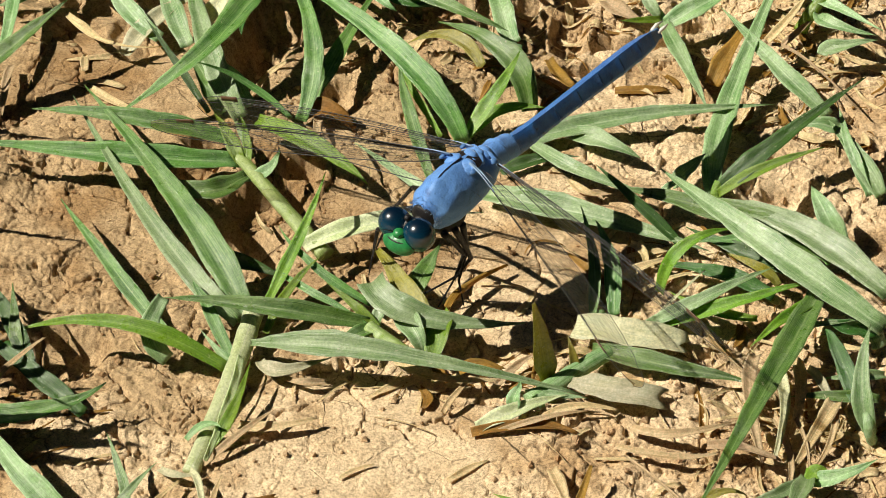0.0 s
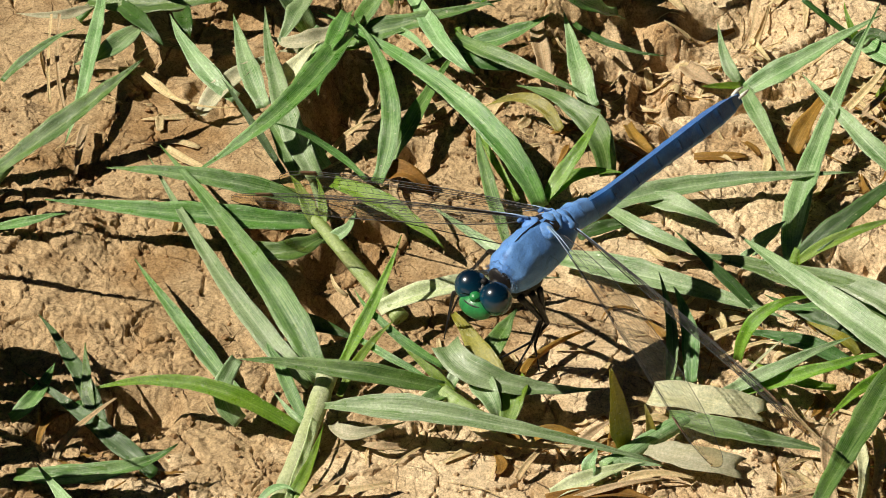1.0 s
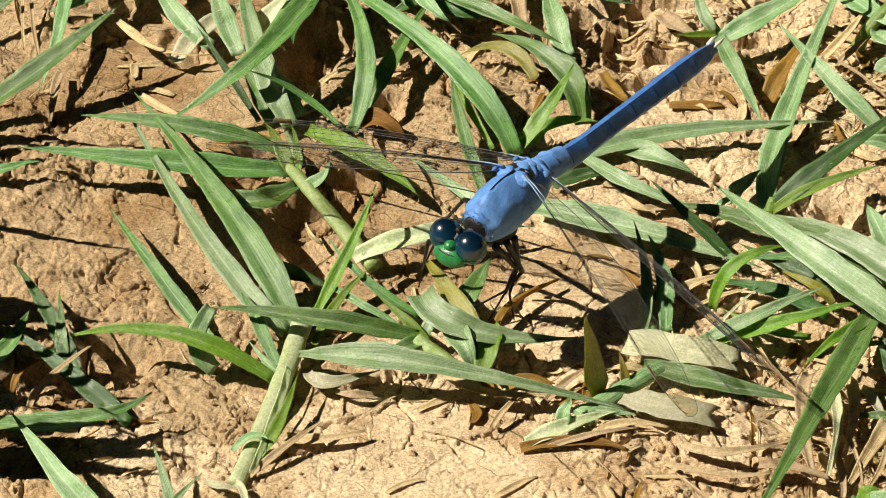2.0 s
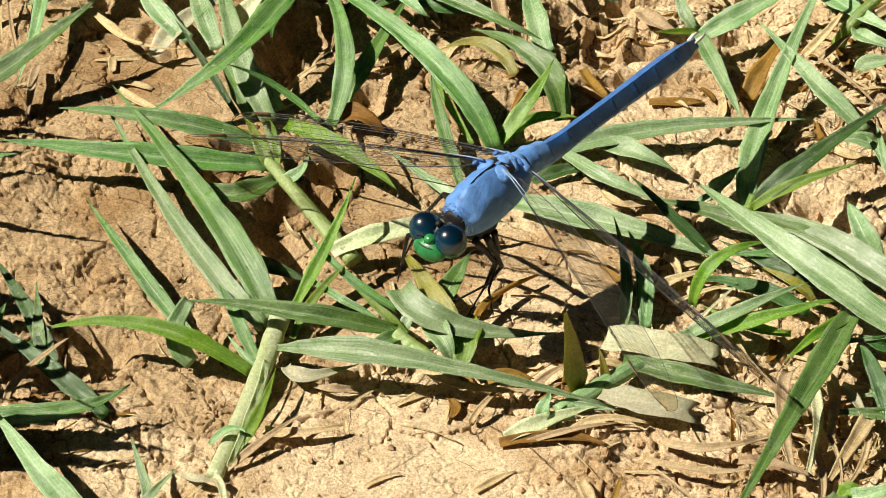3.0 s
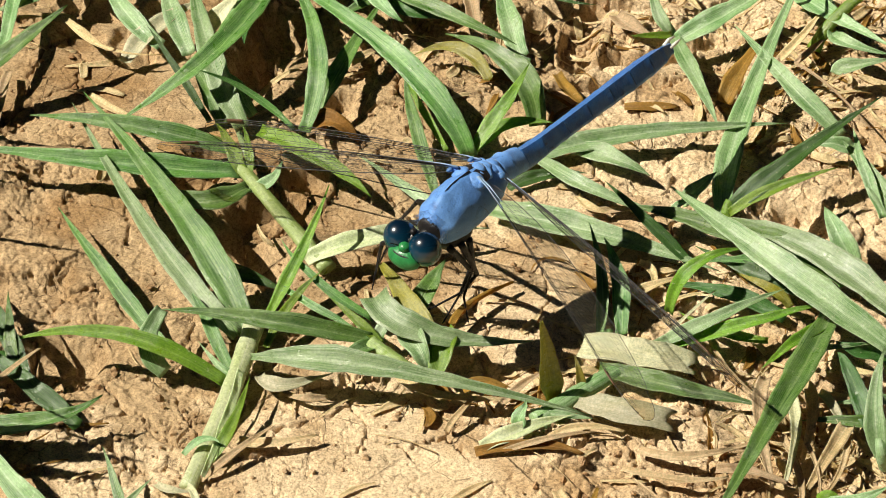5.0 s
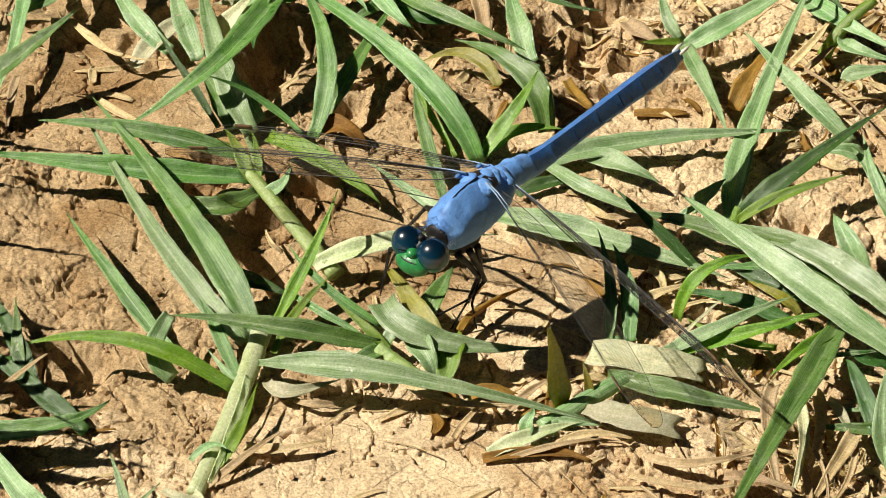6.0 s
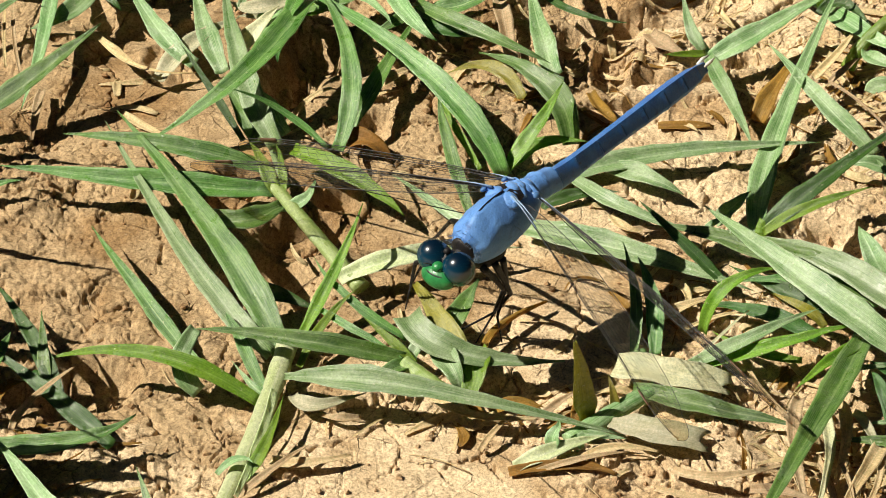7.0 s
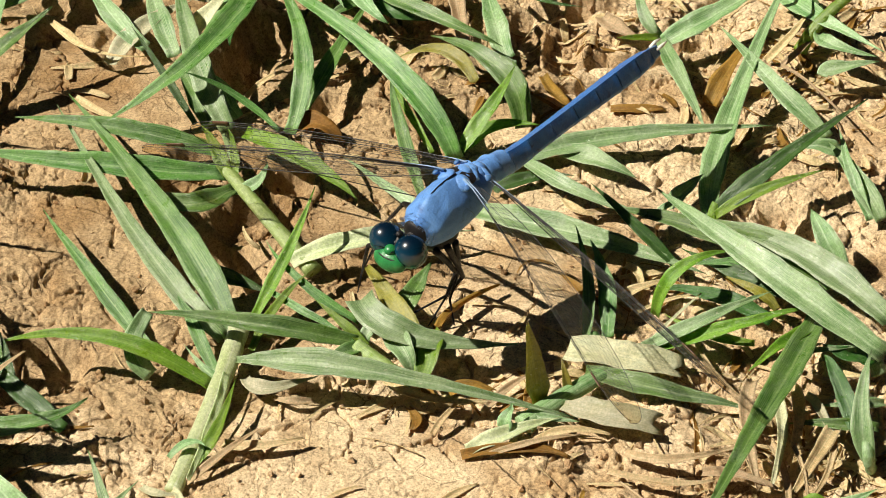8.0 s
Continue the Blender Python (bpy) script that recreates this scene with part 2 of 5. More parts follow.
# ---- mesh tools ----
def mesh_object(name, verts, faces, material, parent=None, label="", uvs=None, smooth=True):
    """One mesh object; verts in millimetres in the parent's space."""
    me = bpy.data.meshes.new(name)
    me.from_pydata([tuple(float(c) * MM for c in v) for v in verts], [], [tuple(int(i) for i in f) for f in faces])
    if uvs is not None:
        layer = me.uv_layers.new(name="UVMap")
        index = np.empty(len(me.loops), dtype=np.int32)
        me.loops.foreach_get("vertex_index", index)
        layer.data.foreach_set("uv", np.asarray(uvs, dtype=np.float32)[index].ravel())
    me.polygons.foreach_set("use_smooth", [smooth] * len(me.polygons))
    me.materials.append(material)
    me.update()
    ob = new(name, me)
    ob.parent = parent
    if label:
        tagged(ob, label)
    return ob


def thing(name, label, category, group="", at=(0, 0, 0)):
    ob = new(name)
    ob.empty_display_size = 0.005
    ob.location = Vector(at) * MM
    return tagged(ob, label, category, group)


def bend(base, mid, tip, steps):
    """A curve from base through mid to tip."""
    a, m, b = np.array(base, float), np.array(mid, float), np.array(tip, float)
    c = 2 * m - (a + b) / 2
    t = np.linspace(0, 1, steps)[:, None]
    return (1 - t) ** 2 * a + 2 * t * (1 - t) * c + t ** 2 * b


def frames_along(pts, face):
    tang = np.gradient(pts, axis=0)
    tang /= np.linalg.norm(tang, axis=1)[:, None] + 1e-9
    side = np.cross(tang, np.array(face, float))
    side /= np.linalg.norm(side, axis=1)[:, None] + 1e-9
    up = np.cross(side, tang)
    return tang, side, up


RNG = np.random.default_rng(11)


def blade_mesh(pts, width, face, fold=0.16, twist=0.0, ends=(0.65, 0.0), thick=0.09, wave=0.05, torn=0.0, taper=1.3):
    """A grass blade: V-folded cross-section, closed underside, tapering ends, slightly wavy rim."""
    n, cols = len(pts), 7
    _, side, up = frames_along(pts, face)
    t = np.linspace(0, 1, n)
    rise = np.clip(t / 0.3, 0, 1)
    fall = np.clip((t - 0.35) / 0.65, 0, 1)
    prof = (ends[0] + (1 - ends[0]) * rise * rise * (3 - 2 * rise)) * (ends[1] + (1 - ends[1]) * np.clip(1 - fall ** taper, 0, 1) ** 0.95)
    prof = np.maximum(prof / prof.max(), 0.03)
    ang = np.radians(twist) * (t - 0.35)
    s2 = side * np.cos(ang)[:, None] + up * np.sin(ang)[:, None]
    u2 = up * np.cos(ang)[:, None] - side * np.sin(ang)[:, None]
    ph, jag = RNG.uniform(0, 6.28, 4), RNG.uniform(-1, 1, cols)
    length = np.concatenate(([0], np.cumsum(np.linalg.norm(np.diff(pts, axis=0), axis=1))))
    across = np.linspace(-1, 1, cols)
    verts, uvs = [], []
    for layer in (0, 1):
        for i in range(n):
            w = width * prof[i] / 2
            for a in across:
                rim = 1 + wave * (math.sin(length[i] * 1.1 + ph[0] + (a > 0) * 2) + 0.5 * math.sin(length[i] * 2.7 + ph[1])) * abs(a)
                lift = fold * w * (abs(a) ** 1.2) * 1.3 + wave * w * 0.8 * a * math.sin(length[i] * 0.55 + ph[2]) + 0.03 * width * math.sin(length[i] * 1.7 + ph[3] + a * 2)
                push = torn * width * jag[int(round((a + 1) * 3))] * (t[i] ** 12)
                q = pts[i] + s2[i] * (a * w * rim) + u2[i] * (lift - (thick * (1 - 0.7 * abs(a)) if layer else 0))
                if push:
                    q = q + (pts[-1] - pts[-2]) / (np.linalg.norm(pts[-1] - pts[-2]) + 1e-9) * push
                verts.append(q)
                uvs.append(((a + 1) / 2, length[i]))
    faces, off = [], n * cols
    for i in range(n - 1):
        for j in range(cols - 1):
            k = i * cols + j
            faces.append((k, k + 1, k + cols + 1, k + cols))
            faces.append((off + k, off + k + cols, off + k + cols + 1, off + k + 1))
        for j in (0, cols - 1):
            k = i * cols + j
            q = (k, k + cols, off + k + cols, off + k)
            faces.append(q if j == 0 else q[::-1])
    for i in (0, n - 1):
        for j in range(cols - 1):
            k = i * cols + j
            q = (k, off + k, off + k + 1, k + 1)
            faces.append(q if i == 0 else q[::-1])
    return verts, faces, uvs


def leaf(plant, base, mid, tip, width, kind="green", face=(-0.22, -0.4, 0.9), fold=0.36, twist=0.0, ends=(0.65, 0.0), taper=1.3):
    pts = bend(base, mid, tip, 22)
    sway = RNG.normal(0, 0.05, (6, 3))
    t = np.linspace(0, 1, 22)
    for k in range(3):
        pts[:, k] += np.interp(t, np.linspace(0, 1, 6), sway[:, k]) * (t > 0.02)
    v, f, uv = blade_mesh(pts, width * 1.05, face, fold, twist, ends, taper=taper)
    return mesh_object("leaf", v, f, LEAF[kind], plant, "", uv)


def tube_mesh(pts, radii, sides=10, flat=1.0, face=(0, 0, 1)):
    _, side, up = frames_along(pts, face)
    n = len(pts)
    a = np.arange(sides) / sides * 2 * math.pi
    verts = [pts[i] + radii[i] * (side[i] * math.cos(x) + up[i] * flat * math.sin(x)) for i in range(n) for x in a]
    faces = [(i * sides + j, i * sides + (j + 1) % sides, (i + 1) * sides + (j + 1) % sides, (i + 1) * sides + j) for i in range(n - 1) for j in range(sides)]
    faces.append(tuple(range(sides))[::-1])
    faces.append(tuple((n - 1) * sides + j for j in range(sides)))
    length = np.concatenate(([0], np.cumsum(np.linalg.norm(np.diff(pts, axis=0), axis=1))))
    uvs = [(abs(2 * j / sides - 1), length[i]) for i in range(n) for j in range(sides)]
    return verts, faces, uvs


def stem(plant, base, mid, tip, width, kind="pale", flat=0.75, name="stem"):
    pts = bend(base, mid, tip, 26)
    t = np.linspace(0, 1, 26)
    r = width / 2 * (1 + 0.12 * np.cos(t * 6.28 * 2.0) ** 8 + 0.04 * np.sin(t * 23)) * (1 - 0.25 * t)
    v, f, uv = tube_mesh(pts, r, 12, flat, (0.2, -0.3, 1))
    return mesh_object(name, v, f, LEAF[kind], plant, "", uv)


def dead_leaf(label, base, mid, tip, width, kind="straw", face=(0, -0.3, 0.95), fold=0.35, twist=25.0, ends=(0.8, 0.35)):
    """A loose scrap of dead grass on the soil."""
    pts = bend(base, mid, tip, 16)
    v, f, uv = blade_mesh(pts, width, face, fold, twist, ends, 0.1, 0.07, 0.2)
    ob = mesh_object("dead_leaf", v, f, LEAF[kind], None, "", uv)
    return tagged(ob, label, "dead leaf", "dead grass on the soil")


# ---- ground ----
def lattice(ix, iy, seed):
    h = (ix.astype(np.int64) * 374761393 + iy.astype(np.int64) * 668265263 + seed * 974634777) & 0x7FFFFFFF
    h = ((h ^ (h >> 13)) * 1274126177) & 0x7FFFFFFF
    h = ((h ^ (h >> 16)) * 668265263) & 0x7FFFFFFF
    return (h & 0xFFFFFF) / float(0xFFFFFF)


def soft_noise(x, y, seed):
    ix, iy = np.floor(x), np.floor(y)
    fx, fy = x - ix, y - iy
    fx, fy = fx * fx * fx * (fx * (fx * 6 - 15) + 10), fy * fy * fy * (fy * (fy * 6 - 15) + 10)
    a, b = lattice(ix, iy, seed), lattice(ix + 1, iy, seed)
    c, d = lattice(ix, iy + 1, seed), lattice(ix + 1, iy + 1, seed)
    return (a + (b - a) * fx) * (1 - fy) + (c + (d - c) * fx) * fy


def layered(x, y, seed, octaves=4, gain=0.5):
    total, amp, norm = 0, 1.0, 0.0
    for k in range(octaves):
        total = total + amp * (soft_noise(x * 2 ** k, y * 2 ** k, seed + 7 * k) - 0.5)
        norm += amp
        amp *= gain
    return total / norm * 2


def plates(x, y, size, seed):
    """Cracked plates: distance to the nearest crack, each plate's own random number and its tilt."""
    x, y = x / size, y / size
    ix, iy = np.floor(x), np.floor(y)
    f1, f2 = np.full(x.shape, 9.0), np.full(x.shape, 9.0)
    own, tilt = np.zeros(x.shape), np.zeros(x.shape)
    for dx in (-1, 0, 1):
        for dy in (-1, 0, 1):
            cx, cy = ix + dx, iy + dy
            px, py = x - cx - 0.1 - 0.8 * lattice(cx, cy, seed), y - cy - 0.1 - 0.8 * lattice(cx, cy, seed + 1)
            d = np.hypot(px, py)
            near = d < f1
            f2 = np.where(near, f1, np.minimum(f2, d))
            own = np.where(near, lattice(cx, cy, seed + 2), own)
            tilt = np.where(near, (lattice(cx, cy, seed + 3) - 0.5) * px + (lattice(cx, cy, seed + 4) - 0.5) * py, tilt)
            f1 = np.where(near, d, f1)
    return (f2 - f1) * size, own, tilt * size


def dip(x, y, cx, cy, rx, ry, depth):
    return -depth * np.exp(-(((x - cx) / rx) ** 2 + ((y - cy) / ry) ** 2) ** 3.0)


def soil_height(x, y):
    """Height of the soil in mm at x, y in mm."""
    wx, wy = layered(x / 6, y / 6, 31, 5, 0.6) * 2.4, layered(x / 6, y / 6, 57, 5, 0.6) * 2.4
    rough = np.clip(layered(x / 26, y / 26, 3, 2) * 1.6 + 0.6, 0.2, 1.1)
    rough = rough * (1 + dip(x, y, -15.5, 29.9, 7, 8, -0.5))
    rough = rough * (1 + dip(x, y, 9.8, -10.3, 10, 6, 0.7))
    rough = rough * (1 + dip(x, y, 12.4, -17.0, 8, 6, 0.5))
    rough = rough * (1 + dip(x, y, -33.4, 24.1, 9, 7, 0.65))
    rough = rough * (1 + dip(x, y, -8.0, -15.4, 8, 6, 0.5))
    rough = rough * (1 + dip(x, y, 20.9, 1.9, 9, 5, 0.4))
    rough = rough * (1 + dip(x, y, 25.2, 35.9, 14, 9, -0.3))
    rough = rough * (1 + dip(x, y, -8.7, 35.9, 12, 8, -0.3))
    rough = rough * (1 + dip(x, y, -4.5, -33.2, 16, 8, 0.8))
    rough = rough * (1 + dip(x, y, 5.4, -6.9, 9, 6, 0.5))
    rough = rough * (1 + dip(x, y, 21.5, 17.4, 8, 5, 0.4))
    rough = rough * (1 + dip(x, y, -25.9, 1.9, 9, 7, 0.6))
    # hollows in the clay; some are dug only to darken soil that blades shade
    hollow = 0
    hollow = hollow + dip(x + wx * 0.5, y + wy * 0.5, -14.5, 3.2, 3.5, 3, 4)
    hollow = hollow + dip(x + wx * 0.5, y + wy * 0.5, -10.9, 8.2, 2.5, 2, 3.5)
    hollow = hollow + dip(x + wx * 0.5, y + wy * 0.5, -20.0, 12.8, 3, 1.2, 3)
    hollow = hollow + dip(x + wx * 0.5, y + wy * 0.5, -22.2, 8.6, 3, 1.5, 3)
    hollow = hollow + dip(x + wx * 0.5, y + wy * 0.5, -9.5, 12.8, 2.5, 1.5, 3)
    hollow = hollow + dip(x + wx * 0.5, y + wy * 0.5, 18.1, 31.4, 2, 5, 3)
    hollow = hollow + dip(x + wx * 0.5, y + wy * 0.5, 20.5, 24.1, 7, 1.2, 3)
    hollow = hollow + dip(x + wx * 0.5, y + wy * 0.5, 24.9, 30.1, 6, 1, 3)
    hollow = hollow + dip(x + wx * 0.5, y + wy * 0.5, 13.6, 33.9, 2, 6, 3)
    hollow = hollow + dip(x + wx * 0.5, y + wy * 0.5, 31.1, 32.9, 5, 1.2, 3)
    hollow = hollow + dip(x + wx * 0.5, y + wy * 0.5, 22.3, 39.9, 7, 1.5, 4)
    hollow = hollow + dip(x + wx * 0.5, y + wy * 0.5, -13.5, 34.4, 3, 5, 6)
    hollow = hollow + dip(x + wx * 0.5, y + wy * 0.5, -16.1, 28.9, 3, 4, 6)
    hollow = hollow + dip(x + wx * 0.5, y + wy * 0.5, -29.0, 29.9, 2, 2.5, 1.6)
    hollow = hollow + dip(x + wx * 0.5, y + wy * 0.5, -34.6, 38.4, 4, 1.5, 1.6)
    hollow = hollow + dip(x + wx * 0.5, y + wy * 0.5, -30.7, 33.9, 1.5, 2.5, 1.6)
    hollow = hollow + dip(x + wx * 0.5, y + wy * 0.5, -17.4, 23.1, 2.5, 2.5, 4)
    hollow = hollow + dip(x + wx * 0.5, y + wy * 0.5, -25.7, 37.9, 3, 1.5, 1.2)
    hollow = hollow + dip(x + wx * 0.5, y + wy * 0.5, -6.7, 20.7, 2, 2.5, 3)
    hollow = hollow + dip(x + wx * 0.5, y + wy * 0.5, 4.9, 31.4, 3, 1, 3)
    hollow = hollow + dip(x + wx * 0.5, y + wy * 0.5, -35.2, 33.4, 2.5, 2.5, 1.2)
    hollow = hollow + dip(x + wx * 0.5, y + wy * 0.5, -10.1, 44.0, 6, 5, 4)
    hollow = hollow + dip(x + wx * 0.5, y + wy * 0.5, 2.2, 35.9, 4, 3, 3)
    hollow = hollow + dip(x + wx * 0.5, y + wy * 0.5, 13.2, 43.0, 6, 5, 4)
    hollow = hollow + dip(x + wx * 0.5, y + wy * 0.5, -29.7, 45.0, 6, 4, 1.4)
    hollow = hollow + dip(x + wx * 0.5, y + wy * 0.5, -38.6, 39.9, 3, 3, 1.2)
    hollow = hollow + dip(x + wx * 0.5, y + wy * 0.5, 28.0, 44.0, 6, 4, 3)
    hollow = hollow + dip(x + wx * 0.5, y + wy * 0.5, 39.7, 1.9, 3, 4, 3)
    hollow = hollow + dip(x + wx * 0.5, y + wy * 0.5, 30.3, -12.9, 3, 3, 2)
    hollow = hollow + dip(x + wx * 0.5, y + wy * 0.5, -17.7, -4.3, 4.5, 4.5, 5)
    hollow = hollow + dip(x + wx * 0.5, y + wy * 0.5, -32.3, 34.9, 4, 4, 1.2)
    hollow = hollow + dip(x + wx * 0.5, y + wy * 0.5, -4.6, -23.6, 6, 2, 1.5)
    hollow = hollow + dip(x + wx * 0.5, y + wy * 0.5, 5.2, -22.0, 5, 3, 2)
    hollow = hollow + dip(x + wx * 0.5, y + wy * 0.5, 23.7, 28.9, 4, 2, 2.5)
    hollow = hollow + dip(x + wx * 0.5, y + wy * 0.5, 16.8, 38.9, 5, 4, 3)
    hollow = hollow + dip(x + wx * 0.5, y + wy * 0.5, -26.6, 30.9, 3, 3, 1.2)
    hollow = hollow + dip(x + wx * 0.5, y + wy * 0.5, 37.5, 3.6, 3, 4, 2.0)
    hollow = hollow + dip(x + wx * 0.5, y + wy * 0.5, 37.5, -29.2, 3, 4, 2)
    hollow = hollow + dip(x + wx * 0.5, y + wy * 0.5, -34.8, -19.5, 5, 3.5, 4)
    hollow = hollow + dip(x + wx * 0.5, y + wy * 0.5, 23.2, -10.3, 3, 3, 1.5)
    hollow = hollow + dip(x + wx * 0.5, y + wy * 0.5, -39.5, -22.0, 5, 4, 3)
    rough = np.clip(rough * 0.75, 0.08, 0.9)
    z = layered(x / 17, y / 17, 5, 3) * 0.9 + hollow * 0.8
    d1, o1, t1 = plates(x + wx, y + wy, 7.2, 101)
    d2, o2, t2 = plates(x + wx * 1.3, y + wy * 1.3, 3.4, 211)
    d3, o3, t3 = plates(x + wx * 0.8, y + wy * 0.8, 1.5, 311)
    d4, o4, t4 = plates(x + wx * 0.4, y + wy * 0.4, 0.7, 411)
    z = z + ((o1 - 0.5) * 0.9 * (0.25 + 0.6 * rough) + t1 * 0.25 * rough) * np.clip(d1 / 0.8, 0, 1)
    z = z + ((o2 - 0.5) * 0.4 + t2 * 0.3) * rough * (0.3 + 0.7 * rough) * np.clip(d2 / 0.35, 0, 1)
    z = z + ((o3 - 0.5) * 0.13 + t3 * 0.25) * rough * rough * np.clip(d3 / 0.25, 0, 1)
    crumbly = np.clip(layered(x / 11, y / 11, 66, 2) * 2, 0, 1) * rough
    z = z + ((o4 - 0.5) * 0.1 + t4 * 0.3) * crumbly * np.clip(d4 / 0.2, 0, 1)
    open1 = np.clip(layered(x / 9, y / 9, 77, 2) * 2 + 0.85, 0, 1)
    open2 = np.clip(layered(x / 5, y / 5, 78, 2) * 2.5 + 0.35, 0, 1)
    open3 = np.clip(layered(x / 4, y / 4, 79, 2) * 2.5 + 0.05, 0, 1)
    z = z - 1.3 * open1 * np.exp(-(d1 / 0.15) ** 2) - 0.8 * (0.4 + 0.6 * rough) * open2 * np.exp(-(d2 / 0.1) ** 2)
    z = z - 0.35 * (0.3 + 0.7 * rough) * open3 * np.exp(-(d3 / 0.09) ** 2)
    z = z + layered(x / 2.4, y / 2.4, 9, 4, 0.62) * 0.1 * (0.1 + rough) - np.abs(layered(x / 2.6, y / 2.6, 23, 5, 0.68)) * 0.12 * (0.1 + rough)
    z = z + layered(x / 0.55, y / 0.55, 13, 3, 0.7) * 0.04 * (0.3 + rough)
    level = layered(x / 7, y / 7, 41, 6, 0.6) * 5
    z = z + 0.24 * (0.03 + rough) * (np.floor(level) + np.clip((level - np.floor(level) - 0.85) / 0.15, 0, 1))
    return z - 0.4


def build_ground():
    core_x, core_y = np.arange(-58, 58.01, 0.15), np.arange(-54, 58.01, 0.17)
    grow = np.cumsum(0.3 * 1.33 ** np.arange(43))
    gx = np.concatenate((core_x[0] - grow[::-1], core_x, core_x[-1] + grow))
    gy = np.concatenate((core_y[0] - grow[::-1], core_y, core_y[-1] + grow))
    x, y = np.meshgrid(gx, gy)
    z = soil_height(x, y)
    far = np.clip((np.hypot(x, y) - 400) / 600, 0, 1)
    z = z * (1 - far)
    nx, ny = len(gx), len(gy)
    me = bpy.data.meshes.new("ground")
    co = np.stack((x, y, z), -1).reshape(-1, 3).astype(np.float32) * MM
    i = (np.arange(ny - 1)[:, None] * nx + np.arange(nx - 1)[None, :]).ravel()
    quads = np.stack((i, i + 1, i + nx + 1, i + nx), -1).astype(np.int32)
    me.vertices.add(len(co))
    me.vertices.foreach_set("co", co.ravel())
    me.loops.add(quads.size)
    me.loops.foreach_set("vertex_index", quads.ravel())
    me.polygons.add(len(quads))
    me.polygons.foreach_set("loop_start", np.arange(0, quads.size, 4, dtype=np.int32))
    me.polygons.foreach_set("use_smooth", np.ones(len(quads), dtype=bool))
    me.materials.append(SOIL)
    me.update()
    me.validate()
    return tagged(new("ground", me), "dry cracked tan clay soil with clods and crumbs", "ground", kind="structure")


ground = build_ground()


def soil_at(x, y):
    return float(soil_height(np.array([x], float), np.array([y], float))[0])


def build_crumbs():
    """Loose soil crumbs strewn over the ground."""
    rng = np.random.default_rng(5)
    unit = [(0, 0, 1), (0.9, 0, 0.2), (0.25, 0.85, 0.25), (-0.75, 0.5, 0.2), (-0.7, -0.55, 0.25), (0.3, -0.85, 0.2), (0, 0, -0.8)]
    tri = [(0, 1, 2), (0, 2, 3), (0, 3, 4), (0, 4, 5), (0, 5, 1), (6, 2, 1), (6, 3, 2), (6, 4, 3), (6, 5, 4), (6, 1, 5)]
    verts, faces = [], []
    count = 9000
    px, py = rng.uniform(-60, 60, count), rng.uniform(-54, 60, count)
    keep = layered(px / 14, py / 14, 400, 2) > -0.15
    px, py = px[keep], py[keep]
    pz = soil_height(px, py)
    for x, y, z in zip(px, py, pz):
        r = 0.07 + 0.5 * rng.random() ** 6
        turn = np.array(Euler(rng.uniform(0, 6.28, 3)).to_matrix())
        off = len(verts)
        for u in unit:
            p = turn @ (np.array(u) * rng.uniform(0.65, 1.2, 3)) * r
            verts.append((x + p[0], y + p[1], z + r * 0.35 + p[2]))
        faces += [(a + off, b + off, c + off) for a, b, c in tri]
    ob = mesh_object("soil_crumbs", verts, faces, CRUMB, smooth=False)
    return tagged(ob, "loose tan soil crumbs strewn over the clay", "soil crumbs", kind="stuff")


build_crumbs()


def straw_litter(regions, kind, seed, widest, label):
    """Short broken straw and chaff lying about the soil."""
    rng = np.random.default_rng(seed)
    verts, faces, uvs = [], [], []
    for cx, cy, rx, ry, count in regions:
        for _ in range(count):
            x, y = cx + rng.normal() * rx, cy + rng.normal() * ry
            a, l = rng.uniform(0, 6.28), rng.uniform(1.5, 6.5)
            d = np.array((math.cos(a), math.sin(a))) * l / 2
            p0, p1, p2 = (x - d[0], y - d[1]), (x + rng.normal() * 0.3, y + rng.normal() * 0.3), (x + d[0], y + d[1])
            pts = bend(*[(q[0], q[1], soil_at(*q) + 0.15 + 0.3 * rng.random()) for q in (p0, p1, p2)], 7)
            v, f, uv = blade_mesh(pts, 0.1 + (widest - 0.1) * rng.random() ** 2.2, (rng.normal() * 0.3, rng.normal() * 0.3 - 0.2, 0.95), 0.3, rng.uniform(-40, 40), (0.7, 0.3), 0.08, 0.1, 0.2)
            off = len(verts)
            verts += v
            faces += [tuple(i + off for i in q) for q in f]
            uvs += uv
    ob = mesh_object("straw_litter", verts, faces, LEAF[kind], uvs=uvs)
    return tagged(ob, label, "straw litter", kind="stuff")


# ---- dragonfly ----
# Its own space, in mm: y ahead, x to its right, z up, from the middle of the thorax.
def lathe(stations, sides=28, lean=0.0):
    """A closed body from stations (y, half width, height above, depth below, z); ridge sharpens the back, lean shifts it sideways."""
    verts, faces = [], []
    for y, w, top, low, z, ridge in stations:
        for k in range(sides):
            a = 2 * math.pi * k / sides
            c, s = math.cos(a), math.sin(a)
            x = w * c
            h = (top if s > 0 else low) * s
            if s > 0 and ridge:
                h = h * (1 - ridge) + ridge * top * (1 - abs(c))
            verts.append((x + lean * max(h, 0.0), y, z + h))
    n = len(stations)
    for i in range(n - 1):
        for k in range(sides):
            a, b = i * sides + k, i * sides + (k + 1) % sides
            faces.append((a, b, b + sides, a + sides))
    faces.append(tuple(range(sides)))
    faces.append(tuple((n - 1) * sides + k for k in range(sides))[::-1])
    return verts, faces


